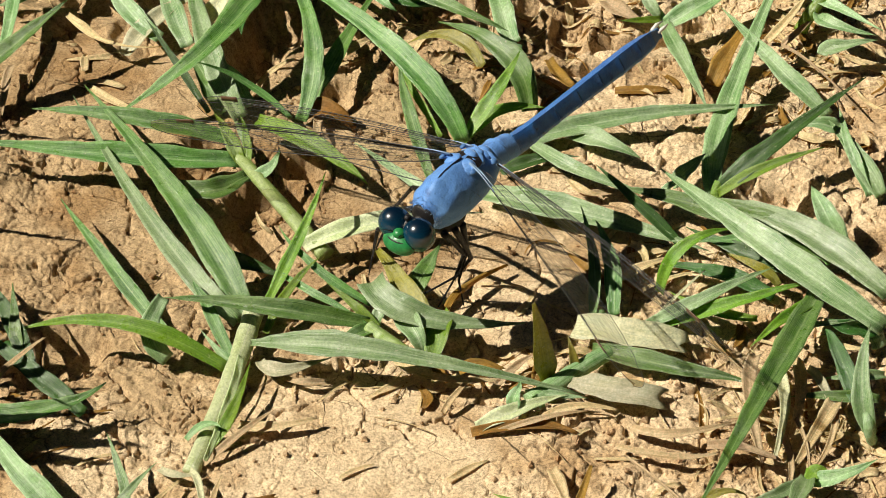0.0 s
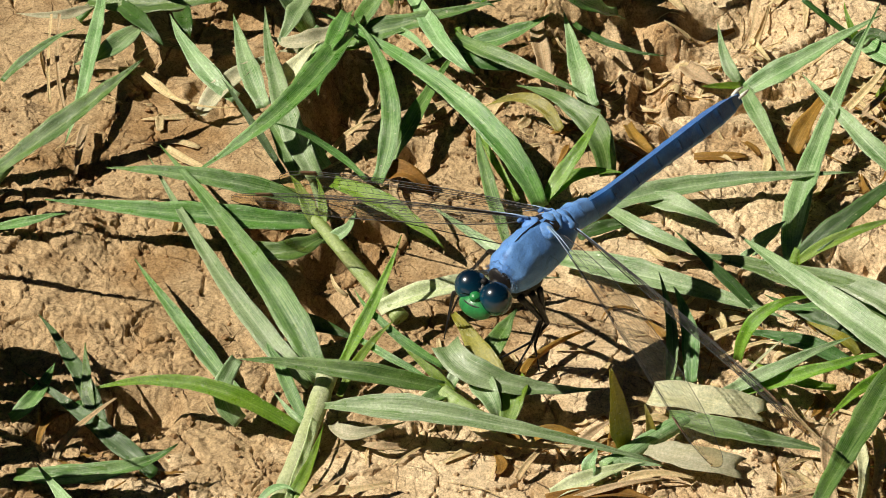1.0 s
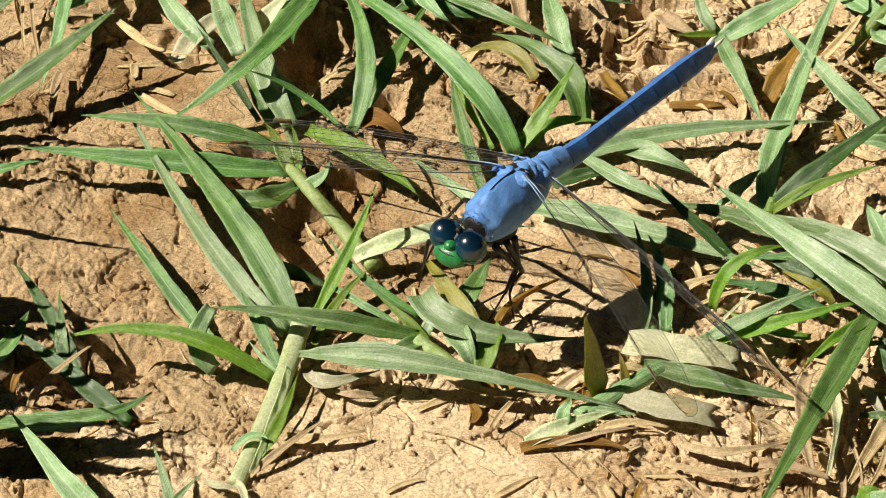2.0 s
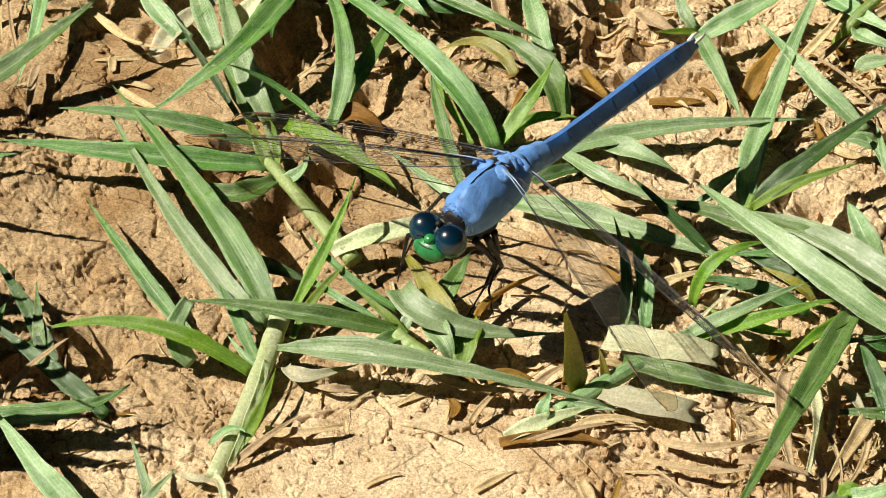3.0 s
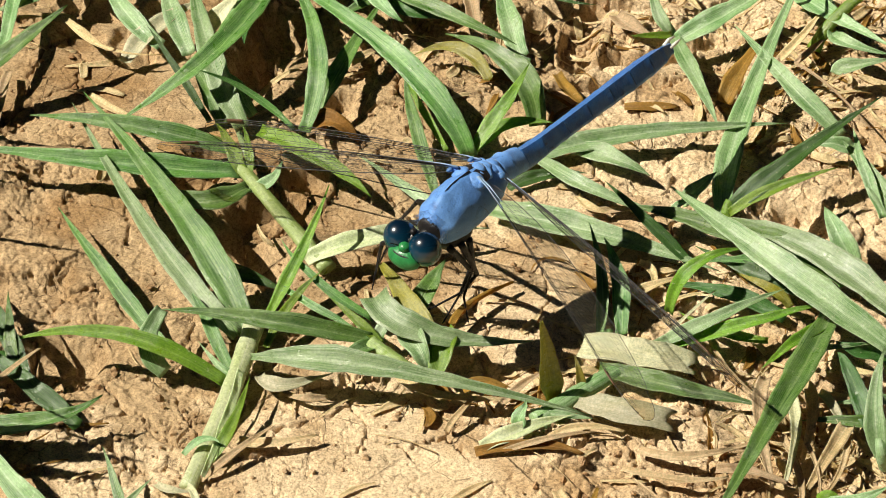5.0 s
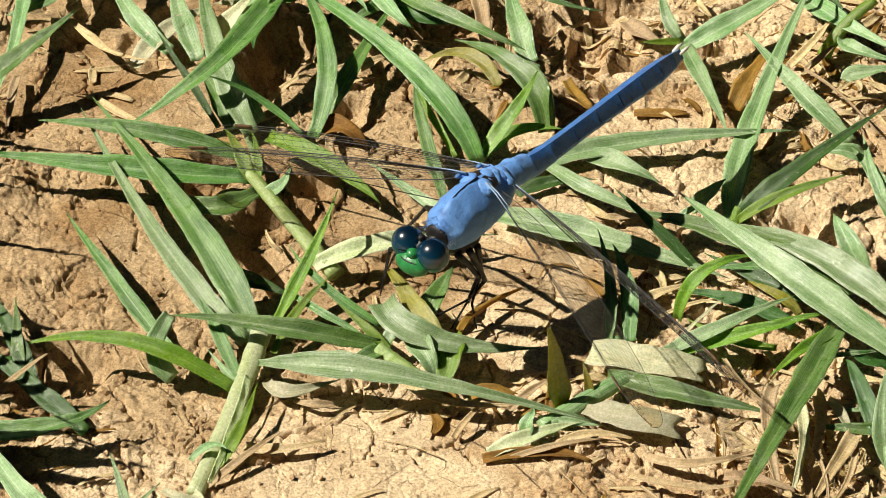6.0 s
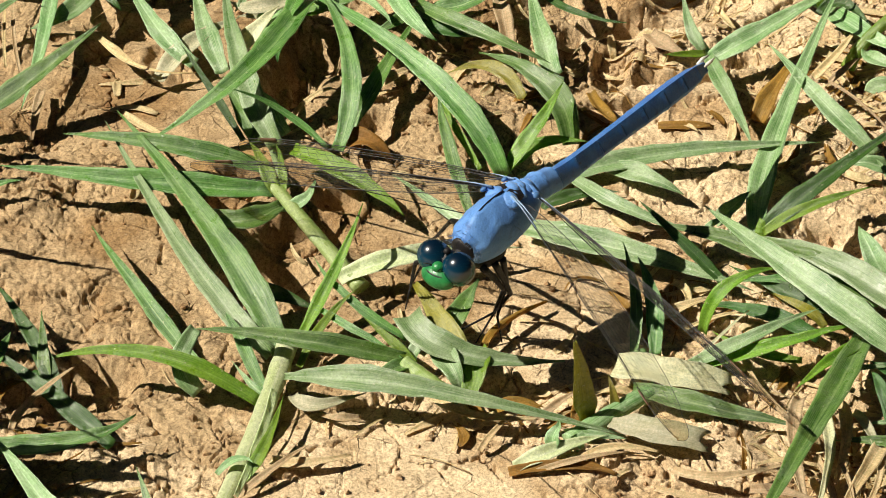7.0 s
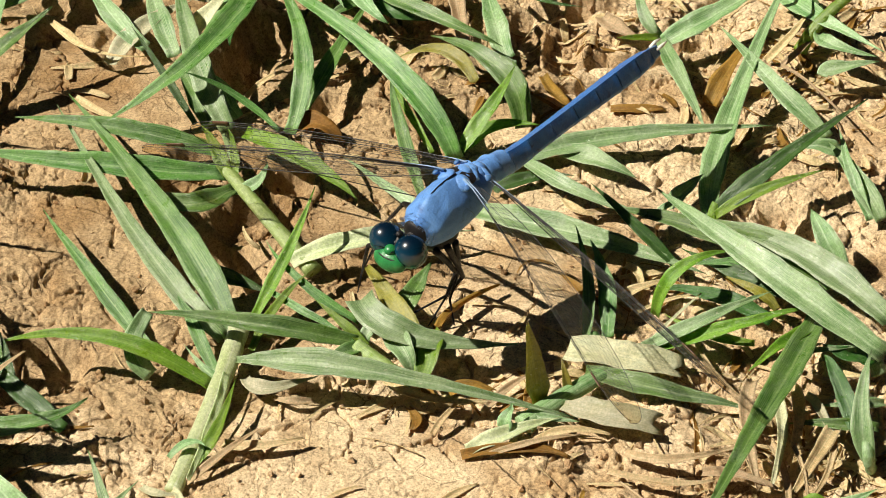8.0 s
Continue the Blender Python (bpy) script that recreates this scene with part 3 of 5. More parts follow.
def ball(centre, radii, turn=(0, 0, 0), rows=14, sides=24):
    m = np.array(Euler([radians(a) for a in turn]).to_matrix())
    verts, faces = [], []
    for i in range(rows + 1):
        t = math.pi * i / rows
        for k in range(sides):
            a = 2 * math.pi * k / sides
            p = np.array((math.sin(t) * math.cos(a), math.sin(t) * math.sin(a), math.cos(t))) * np.array(radii)
            verts.append(np.array(centre) + m @ p)
    for i in range(rows):
        for k in range(sides):
            a, b = i * sides + k, i * sides + (k + 1) % sides
            faces.append((a, a + sides, b + sides, b))
    return verts, faces


def joined(*pieces):
    verts, faces = [], []
    for v, f in pieces:
        off = len(verts)
        verts += list(v)
        faces += [tuple(i + off for i in q) for q in f]
    return verts, faces


def rod(points, radii, sides=6):
    pts = np.array(points, float)
    v, f, _ = tube_mesh(pts, radii, sides, 1.0, (0.31, 0.2, 0.93))
    return v, f


def smooth_path(points, steps):
    pts = np.array(points, float)
    t = np.linspace(0, len(pts) - 1, steps)
    out = []
    for x in t:
        i = min(int(x), len(pts) - 2)
        u = x - i
        p0, p1, p2, p3 = pts[max(i - 1, 0)], pts[i], pts[i + 1], pts[min(i + 2, len(pts) - 1)]
        out.append(0.5 * (2 * p1 + (p2 - p0) * u + (2 * p0 - 5 * p1 + 4 * p2 - p3) * u * u + (3 * p1 - p0 - 3 * p2 + p3) * u ** 3))
    return np.array(out)


RIDGE = 0.92  # how sharply the abdomen is keeled
LEAN = -0.26  # the keel leans to its left
HIGH = (1.1, 1.1, 1.1, 1.1)  # height of the first abdomen segments over their half width


def build_body(fly):
    # thorax: two sloping front plates that meet in a keel, with a collar before and wing roots above
    us = [0, 0.1, 0.25, 0.45, 0.65, 0.82, 0.93, 1.0]
    wide = lambda u: float(np.interp(u, us, [1.3, 1.95, 2.45, 2.7, 2.66, 2.45, 2.1, 0.9]))
    high = lambda u: float(np.interp(u, us, [1.3, 1.85, 2.45, 3.0, 3.2, 2.85, 2.2, 0.7]))
    deep = lambda u: float(np.interp(u, us, [1.5, 2.2, 2.7, 2.95, 2.95, 2.7, 2.2, 0.9]))
    even = lambda g, u: sum(g(min(max(u + d, 0), 1)) for d in (-0.06, -0.03, 0, 0.03, 0.06)) / 5
    st = []
    for u in np.linspace(0, 1, 30):
        st.append((-5.4 + 10.8 * u, even(wide, u), even(high, u), even(deep, u), 0.15 - 0.25 * (u - 0.4), 0.42))
    v, f = lathe(st, 40)
    v = [tuple(np.array(p) * (1 + 0.045 * noise.noise(Vector(p) * 0.9) + 0.012 * noise.noise(Vector(p) * 3))) for p in v]
    thorax = mesh_object("thorax", v, f, BLUE, fly, "blue powdery thorax")
    ridge = lambda y: even(high, (y + 5.4) / 10.8) + 0.15 - 0.25 * ((y + 5.4) / 10.8 - 0.4)
    keel = [(0, y, ridge(y) + 0.02 - 0.03 * k / 11) for k, y in enumerate(np.linspace(-0.9, 3.6, 12))]
    mesh_object("keel", *rod(keel, np.linspace(0.09, 0.035, 12), 6), BLACK, thorax, "dark seam along the back")
    for sx in (-1, 1):
        seam = []
        for t in np.linspace(0.1, 0.9, 12):
            y = 1.2 - 2.4 * (1 - t)
            u = (y + 5.4) / 10.8
            a = math.radians(48 - 85 * (1 - t))
            h = even(high, u) * (0.58 * math.sin(a) + 0.42 * (1 - abs(math.cos(a)))) if math.sin(a) > 0 else even(deep, u) * math.sin(a)
            seam.append((sx * even(wide, u) * math.cos(a), y, 0.15 - 0.25 * (u - 0.4) + h))
        mesh_object("side_seam", *rod(seam, [0.045] * 12, 5), BLUE_DARK, thorax)
    hairs, pale, rng = [], [], random.Random(8)
    for k in range(150):
        a = rng.uniform(-0.6, 3.74) if k % 5 else rng.choice((-0.4, 3.5)) + rng.uniform(-0.3, 0.3)
        u = rng.uniform(0.93, 0.985)
        y = -5.4 + 10.8 * u
        p = np.array((even(wide, u) * math.cos(a), y, 0.15 - 0.25 * (u - 0.4) + (even(high, u) if math.sin(a) > 0 else even(deep, u)) * math.sin(a) * 0.93))
        d = np.array((math.cos(a) * rng.uniform(0.1, 0.6), rng.uniform(0.3, 1.1), math.sin(a) * rng.uniform(0.1, 0.6)))
        (pale if k % 5 else hairs).append(rod([p, p + d * rng.uniform(0.35, 0.75)], [0.022, 0.008], 3))
    tagged(mesh_object("neck_hairs", *joined(*hairs), BLACK, thorax), kind="stuff")
    tagged(mesh_object("collar_fluff", *joined(*pale), PALE_BLUE, thorax), kind="stuff")
    mesh_object("dorsal_hollow", *ball((0, -1.7, 2.2), (1.5, 1.6, 0.66), (10, 0, 0)), BLACK, thorax, "black hollow between the wings")
    for name, x, y, z, radii, turn in (
            ("shoulder_lobe", 1.0, -0.75, 2.5, (0.95, 0.8, 0.4), (0, 28, 20)), ("wing_plate", 0.62, -1.75, 2.5, (0.75, 0.34, 0.28), (0, 16, -22)),
            ("wing_plate", 0.72, -2.75, 2.22, (0.85, 0.42, 0.34), (6, 24, 16)), ("wing_plate", 0.6, -3.75, 1.85, (0.7, 0.36, 0.34), (14, 22, -12))):
        for sx in (-1, 1):
            v, f = ball((sx * x, y, z), radii, (turn[0], sx * turn[1], sx * turn[2]), 12, 18)
            v = [np.array(p) * (1 + 0.03 * noise.noise(Vector(p) * 2.4)) for p in v]
            mesh_object(name, v, f, BLUE, thorax)
    for y, z, r in ((-1.3, 2.62, 0.36), (-2.3, 2.46, 0.82), (-3.4, 2.05, 0.72), (-4.4, 1.6, 0.85)):
        mesh_object("back_knob", *ball((0, y, z), (r, r * 0.85, r * 0.62), (12, 0, 0), 10, 16), BLUE, thorax)
    for sx in (-1, 1):
        for a, b, c, r in (((0.2, -0.9, 3.1), (1.1, -0.9, 3.05), (2.1, -0.5, 2.7), 0.3), ((0.3, -4.0, 2.2), (1.0, -4.1, 2.1), (1.9, -4.1, 1.65), 0.28)):
            mesh_object("wing_root_plate", *rod(smooth_path([(sx * p[0], p[1], p[2] - 0.28) for p in (a, b, c)], 9), [r * (1 - 0.5 * abs(k - 4) / 4) for k in range(9)], 8), BLUE, thorax)
        for y, z in ((-0.35, 2.75), (-3.6, 1.85)):
            mesh_object("wing_socket", *ball((sx * 1.95, y, z - 0.1), (0.34, 0.4, 0.22), (0, sx * 35, 0), 8, 12), BLUE_DARK, thorax)
    mesh_object("breast", *ball((0, 1.9, -2.2), (2.0, 2.3, 1.7)), BLACK, thorax, "dark underside between the legs")
    mesh_object("collar", *ball((0, 5.25, -0.15), (1.35, 0.55, 1.25)), BLACK, thorax, "narrow black collar")
    mesh_object("neck", *rod([(0, 3.9, -0.3), (0, 5.2, -0.5), (0, 6.6, -0.5)], [0.9, 0.65, 0.7], 12), BLACK, thorax)

    # head
    head = mesh_object("head", *ball((0, 7.4, -0.55), (2.0, 1.2, 1.55)), BLACK, fly, "dark head capsule")
    for sx in (-1, 1):
        eye = mesh_object("eye", *ball((0, 0, 0), (1.64, 1.6, 1.78), (-14, sx * 16, sx * 6), 26, 40), EYEMAT, head, "glossy blue-black compound eye")
        eye.location = Vector((sx * 1.48, 7.75, -0.1)) * MM
    mesh_object("brow", *ball((0, 9.0, 0.2), (0.62, 0.6, 0.5)), FACE, head, "bright green brow knob")
    mesh_object("face", *ball((0, 9.05, -1.0), (1.85, 1.05, 1.15), (12, 0, 0)), FACE, head, "bright green face")
    mesh_object("face_band", *ball((0, 9.35, -0.3), (1.15, 0.5, 0.2)), BLACK, head)
    mesh_object("lip", *ball((0, 8.8, -1.95), (1.2, 0.7, 0.45)), LIP, head, "yellow-green upper lip")
    for sx in (-1, 1):
        mesh_object("antenna", *rod([(sx * 0.5, 9.3, 0.4), (sx * 0.75, 9.8, 0.8), (sx * 1.0, 10.3, 1.1)], [0.07, 0.04, 0.02], 5), BLACK, head)
    mesh_object("crown", *ball((0, 7.6, 1.25), (0.35, 0.4, 0.3)), BLACK, head)

    # abdomen: ten ridged segments, the first ones waisted
    edges = [-4.9, -6.4, -8.4, -11.6, -15.3, -19.0, -22.6, -26.0, -29.2, -31.7, -33.2]
    half = lambda y: float(np.interp(-y, [4.9, 6.4, 8.4, 11.6, 15, 19, 23, 27, 30, 31.8, 32.8], [1.4, 1.52, 1.42, 1.26, 1.18, 1.2, 1.27, 1.34, 1.28, 1.05, 0.75]))
    lift = lambda y: float(np.interp(-y, [4.9, 6.5, 9.5, 33], [0.3, 0.05, -0.75, -2.0]))
    for i in range(10):
        y0, y1 = edges[i], edges[i + 1]
        rows = []
        for u in (0.0, 0.04, 0.2, 0.5, 0.8, 0.93, 0.975, 1.0):
            y = y0 + (y1 - y0) * u
            w = half(y) * (0.94 if u in (0.0, 1.0) else 1.0 + 0.035 * (u > 0.85))
            rows.append((y, w, w * HIGH[min(i, 3)], w * 0.85, lift(y), (0.1, 0.3, 0.7)[i] if i < 3 else RIDGE))
        ob = mesh_object("abdomen_segment", *lathe(rows, 32, LEAN if i > 1 else 0.0), BLUE if i < 2 else ABDOMEN if i < 9 else BLUE_DARK, fly, "blue powdery abdomen segment" if i < 9 else "dark blue last abdomen segment", smooth=i < 2)
        if i > 1:
            band = []
            for a in np.linspace(-0.9, math.pi + 0.9, 22):
                h = half(y0) * 0.97 * (HIGH[min(i, 3)] * ((1 - RIDGE) * math.sin(a) + RIDGE * (1 - abs(math.cos(a)))) if math.sin(a) > 0 else 0.85 * math.sin(a))
                band.append((half(y0) * 0.97 * math.cos(a) + LEAN * max(h, 0.0), y0 - 0.04, lift(y0) + h))
            mesh_object("ring_seam", *rod(band, [0.04] * 22, 5), BLUE_DARK if i > 4 else BLUE, ob)
    for sx in (-1, 1):
        mesh_object("cercus", *rod([(sx * 0.35, -32.9, -1.6), (sx * 0.45, -33.9, -1.5), (sx * 0.36, -34.7, -1.55)], [0.2, 0.2, 0.07], 8), CERCI, fly, "pale clasper at the tail tip")


def leg(fly, hip, knee, ankle, toe):
    """Spiny black leg: femur, tibia, tarsus."""
    femur = mesh_object("femur", *rod(smooth_path([hip, (np.array(hip) + knee) / 2 + (0, 0, 0.15), knee], 8), np.linspace(0.38, 0.24, 8), 9), BLACK, fly, "black spiny leg")
    tibia = mesh_object("tibia", *rod(smooth_path([knee, ankle], 6), np.linspace(0.22, 0.12, 6), 8), BLACK, femur)
    mesh_object("tarsus", *rod(smooth_path([ankle, toe], 5), np.linspace(0.13, 0.07, 5), 6), BLACK, femur)
    for a, b, size, count in ((np.array(hip, float), np.array(knee, float), 0.7, 7), (np.array(knee, float), np.array(ankle, float), 0.95, 9)):
        d = (b - a) / np.linalg.norm(b - a)
        out = np.cross(d, (0.4, 0.5, 0.77))
        out /= np.linalg.norm(out)
        pieces = []
        for k in range(count):
            for s in (-1, 1):
                p = a + (b - a) * (0.2 + 0.75 * k / count)
                pieces.append(rod([p, p + (out * s * 0.8 + d * 0.65) * size], [0.05, 0.012], 4))
        tagged(mesh_object("spine_row", *joined(*pieces), BLACK, femur), kind="stuff")


def wing_chord(s, hind):
    """Chord length at s (0 root, 1 tip), in mm."""
    if hind:
        xs, cs = [0, 0.03, 0.08, 0.18, 0.3, 0.45, 0.62, 0.78, 0.9, 0.96, 0.99, 1.0], [2.2, 5.2, 8.2, 9.6, 9.7, 9.0, 8.0, 6.9, 5.2, 3.5, 1.8, 0.5]
    else:
        xs, cs = [0, 0.05, 0.12, 0.25, 0.4, 0.55, 0.7, 0.82, 0.92, 0.97, 0.99, 1.0], [1.5, 3.2, 4.8, 6.4, 7.1, 7.3, 7.0, 6.2, 4.6, 2.9, 1.6, 0.5]
    return float(np.interp(s, xs, cs))


def wing_point(s, f, length, hind):
    """Point of the wing plane: x along the span, y towards the trailing rim (minus), z the pleats."""
    c = wing_chord(min(s, 0.86), hind)
    u = max(0.0, (s - 0.84) / 0.16)
    left = math.sqrt(max(0.0, 1 - u * u))
    y = 0.5 * math.sin(math.pi * min(s, 1)) - c * 0.34 * (1 - left) - c * left * f
    z = 0.10 * math.cos(f * 26) * (1 - f) * (1 - 0.5 * s) - 0.9 * s * s + 0.25 * math.sin(f * 2.4 + s * 3)
    return np.array((length * s, y, z))


def build_wing(fly, hind, side, length, label):
    """side 1: the dragonfly's right. The wing lies along +x of its own space, mirrored for the left."""
    wing = new("hind_wing" if hind else "fore_wing")
    wing.empty_display_size = 0.004
    wing.parent = fly
    tagged(wing, label)
    mirror = np.array((side, 1, 1))
    ss, ff = 1 - (1 - np.linspace(0, 1, 46)) ** 1.5, np.linspace(0, 1, 11)
    verts = [wing_point(s, f, length, hind) * mirror for s in ss for f in ff]
    uvs = [(s, f) for s in ss for f in ff]
    faces = [(i * 11 + j, i * 11 + j + 1, i * 11 + j + 12, i * 11 + j + 11) for i in range(45) for j in range(10)]
    mesh_object("membrane", verts, faces, MEMBRANE, wing, "clear glassy membrane, amber at the tip", uvs)
    rng = random.Random(3 + hind)
    lines = [(0.0, 1.0, 0.06), (0.03, 0.9, 0.04), (0.06, 0.75, 0.045), (0.09, 1.0, 0.06), (0.12, 0.85, 0.035), (0.16, 0.97, 0.04), (0.27, 0.97, 0.036), (0.38, 0.95, 0.036), (0.52, 0.92, 0.022), (0.68, 0.88, 0.018), (0.84, 0.82, 0.016), (1.0, 1.0, 0.075)]
    thick = {(True, 1): 0.72, (True, -1): 0.5, (False, 1): 0.72, (False, -1): 0.46}[hind, side]
    for k, (f, until, r) in enumerate(lines):
        pts, count = [], 34
        for i in range(count + 1):
            s = until * (1 - (1 - i / count) ** 1.5)
            g = f if f in (0.0, 1.0) else f * (0.75 + 0.25 * min(1, s * 3)) + 0.012 * math.sin(s * 9 + k)
            pts.append(wing_point(s, g, length, hind) * mirror)
        if f == 0.0:
            name, text = "leading_vein", "thick dark leading vein"
        elif f == 1.0:
            name, text = "trailing_rim", ""
        else:
            name, text = "long_vein", ""
        radii = [thick * r * (1.15 - 0.55 * i / count) for i in range(count + 1)]
        mesh_object(name, *rod(pts, radii, 5), VEIN, wing, text)
    pieces = []
    fs = [row[0] for row in lines]
    for k in range(len(fs) - 1):
        gap = fs[k + 1] - fs[k]
        step = 0.8 if k < 5 else 0.95 - 0.05 * (k - 5)
        s = 0.04
        while s < min(lines[k][1], lines[k + 1][1]) - 0.02 or (k == 0 and s < 0.97):
            s += step / length * rng.uniform(0.8, 1.2)
            if s > 0.985:
                break
            j = rng.uniform(-0.008, 0.008)
            a, b = wing_point(s, fs[k] + (0.005 if k else 0), length, hind), wing_point(min(1, s + j), fs[k + 1], length, hind)
            if k >= 6 and np.linalg.norm(b - a) > 0.9:
                m = wing_point(min(1, s + rng.uniform(0.008, 0.016)), fs[k] + gap * 0.5, length, hind)
                q = wing_point(min(1, s + 0.03), fs[k] + gap * rng.uniform(0.42, 0.58), length, hind)
                for u, v in ((a, m), (m, b), (m, q)):
                    pieces.append(rod([u * mirror, v * mirror], [0.015, 0.015], 3))
            else:
                pieces.append(rod([a * mirror, b * mirror], [0.018, 0.018], 3))
    tagged(mesh_object("vein_network", *joined(*pieces), VEIN, wing), kind="stuff")
    patch = []
    for f in (-0.01, 0.085):
        for s in np.linspace(0.83, 0.89, 6):
            patch.append(wing_point(s, max(f, 0), length, hind) * mirror + (0, 0.04 if f < 0 else 0, 0.05))
    patch += [p + (0, 0, -0.1) for p in patch]
    q = [(i, i + 1, i + 7, i + 6) for i in range(5)] + [(i + 12, i + 18, i + 19, i + 13) for i in range(5)]
    q += [(i, i + 12, i + 13, i + 1) for i in range(5)] + [(i + 6, i + 7, i + 19, i + 18) for i in range(5)] + [(0, 6, 18, 12), (5, 17, 23, 11)]
    mesh_object("stigma", patch, q, STIGMA, wing, "brown cell near the wing tip")
    for k, (y, z) in enumerate(((0.25, 0.1), (-0.15, 0.0), (-0.5, -0.1))):
        root = [wing_point(0.0, 0, length, hind) * mirror + (-side * 0.9, y * 0.4, -0.1), wing_point(0.02, 0.1 * k, length, hind) * mirror + (0, 0, 0.05), wing_point(0.13 - 0.02 * k, 0.03 + 0.08 * k, length, hind) * mirror + (0, 0, 0.06)]
        mesh_object("wing_root", *rod(root, [0.13, 0.08, 0.04], 6), PALE_BLUE, wing, "pale blue wing root")
    return wing


def wing_pose(hinge, side, sweep, droop, pitch):
    """Pose of a wing in the dragonfly's space: swept ahead, drooped, pitched about its span (degrees)."""
    m = pose(hinge[0] * side * MM, hinge[1] * MM, hinge[2] * MM)
    turn = pose(0, 0, 0, 0, 0, side * sweep) @ pose(0, 0, 0, 0, side * droop, 0) @ pose(0, 0, 0, pitch, 0, 0)
    return m @ turn


FLY = thing("dragonfly", "blue dragonfly with green face and clear wings, perched low", "dragonfly")
FLY_POSE = pose(0.00520, -0.01358, 0.01500, -1, 0, 141)
FLY.matrix_world = FLY_POSE
build_body(FLY)
leg(FLY, (-1.5, 4.0, -2.6), (-1.4, 0.8, -7.5), (-0.3, 1.0, -11.0), (1.8, 6.4, -11.9))
leg(FLY, (-1.9, 2.8, -2.6), (-1.6, 0.0, -8.5), (0.1, 0.2, -11.5), (0.9, 2.3, -14.7))
leg(FLY, (-1.9, 1.6, -2.8), (-1.6, 0.6, -7.0), (-0.2, 0.3, -12.0), (-1.0, 0.6, -14.7))
leg(FLY, (1.5, 4.2, -2.6), (6.2, 4.9, -5.4), (7.4, 4.5, -9.9), (7.8, 4.7, -12.4))
leg(FLY, (1.6, 1.5, -2.8), (7.8, -0.0, -7.0), (10.1, -0.1, -12.0), (11.3, -0.7, -14.5))
leg(FLY, (1.6, -0.5, -2.8), (8.7, -3.7, -7.1), (12.1, -5.2, -12.1), (14.3, -6.1, -14.6))
WINGS = []
for hind, length in ((False, 33.0), (True, 33.0)):
    for side in (1, -1):
        WINGS.append((build_wing(FLY, hind, side, length, "clear net-veined hind wing" if hind else "clear net-veined fore wing"), hind, side))


# hinge, sweep ahead, droop and pitch of each resting wing; the body leans a little to its left
REST = {
    (False, 1): ((2.0, -0.4, 3.0), 15.0, 11.0, 51.0), (False, -1): ((2.0, -0.4, 3.0), 27.0, 2.0, 38.0),
    (True, 1): ((1.8, -3.8, 1.8), 7.0, 13.0, 65.0), (True, -1): ((1.8, -3.8, 1.4), 10.0, 5.0, 57.0),
}


def motions():
    # the wings settle in the first half second, then rest
    for wing, hind, side in WINGS:
        hinge, sweep, droop, pitch = REST[hind, side]
        rows = []
        for t, lift in ((0.0, 1.0), (0.1, 0.95), (0.2, 0.6), (0.3, 0.2), (0.4, 0.0), (0.5, 0.0), (4.0, 0.0), (8.0, 0.0)):
            rows.append((t, wing_pose(hinge, side, sweep, droop - 3.2 * lift, pitch + 4.0 * lift)))
        walk(wing, rows)


# ---- grass plants ----
plant = thing("grass_plant", "grass plant with long dusty blades on a creeping runner", "grass", "grass plants on the soil")
stem(plant, (-15.0, -15.5, 1.8), (-17.0, -24.8, 1.1), (-20.8, -38.2, 0.4), 2.1, "sheath", flat=0.6)
leaf(plant, (-16.2, -23.5, 2.0), (-17.3, -30.0, 1.9), (-19.4, -37.6, 1.4), 1.0, "sheath", face=(0.5, -0.5, 0.7), fold=0.1, ends=(0.8, 0.5))
leaf(plant, (-21.3, -34.2, 1.0), (-19.4, -33.4, 2.2), (-17.8, -34.2, 2.6), 0.8, "pale", fold=0.15)
leaf(plant, (-15.7, -17.0, 1.1), (-21.7, -5.1, 4.9), (-33.6, 17.0, 4.2), 2.97, "green")
leaf(plant, (-16.7, -17.2, 1.1), (-24.2, -7.4, 3.5), (-34.8, 16.4, 3.5), 2.22, "pale")
leaf(plant, (-23.7, -18.7, 0.6), (-29.6, -9.9, 2.4), (-35.1, -0.1, 3.1), 1.58, "green")
leaf(plant, (-23.5, -22.2, 0.6), (-25.2, -20.2, 2.8), (-24.0, -17.0, 4.2), 2.03, "pale", fold=0.2, face=(0, -0.8, 0.6), ends=(0.8, 0.6))
leaf(plant, (-17.5, -23.9, 0.6), (-27.9, -20.8, 4.2), (-39.0, -19.6, 2.4), 1.73, "lime")
leaf(plant, (-3.4, -18.6, 1.4), (-13.9, -18.7, 4.2), (-24.0, -16.2, 3.5), 2.07, "green")
leaf(plant, (-15.5, -20.9, 1.4), (-2.0, -25.7, 4.2), (17.3, -28.6, 0.7), 2.7, "pale", ends=(0.25, 0.06), taper=0.8)
leaf(plant, (-13.9, -15.3, 1.4), (-10.7, -9.2, 4.6), (-7.9, -2.7, 8.1), 1.36, "lime", fold=0.5)
leaf(plant, (-13.9, -19.1, 1.1), (-11.5, -14.4, 2.8), (-8.4, -11.1, 4.2), 1.06, "lime")
leaf(plant, (-17.1, -22.4, 0.4), (-19.7, -16.9, 2.8), (-21.2, -13.9, 3.5), 1.34, "green")
leaf(plant, (-14.4, -22.8, 0.7), (-11.9, -25.0, 1.4), (-7.3, -22.7, 1.1), 1.51, "bleached")
leaf(plant, (-16.5, -23.0, 0.6), (-17.9, -22.7, 1.4), (-20.4, -19.4, 2.1), 0.94, "pale")
leaf(plant, (-18.8, -34.7, 0.7), (-16.8, -31.5, 2.1), (-15.3, -25.1, 2.8), 1.31, "lime")
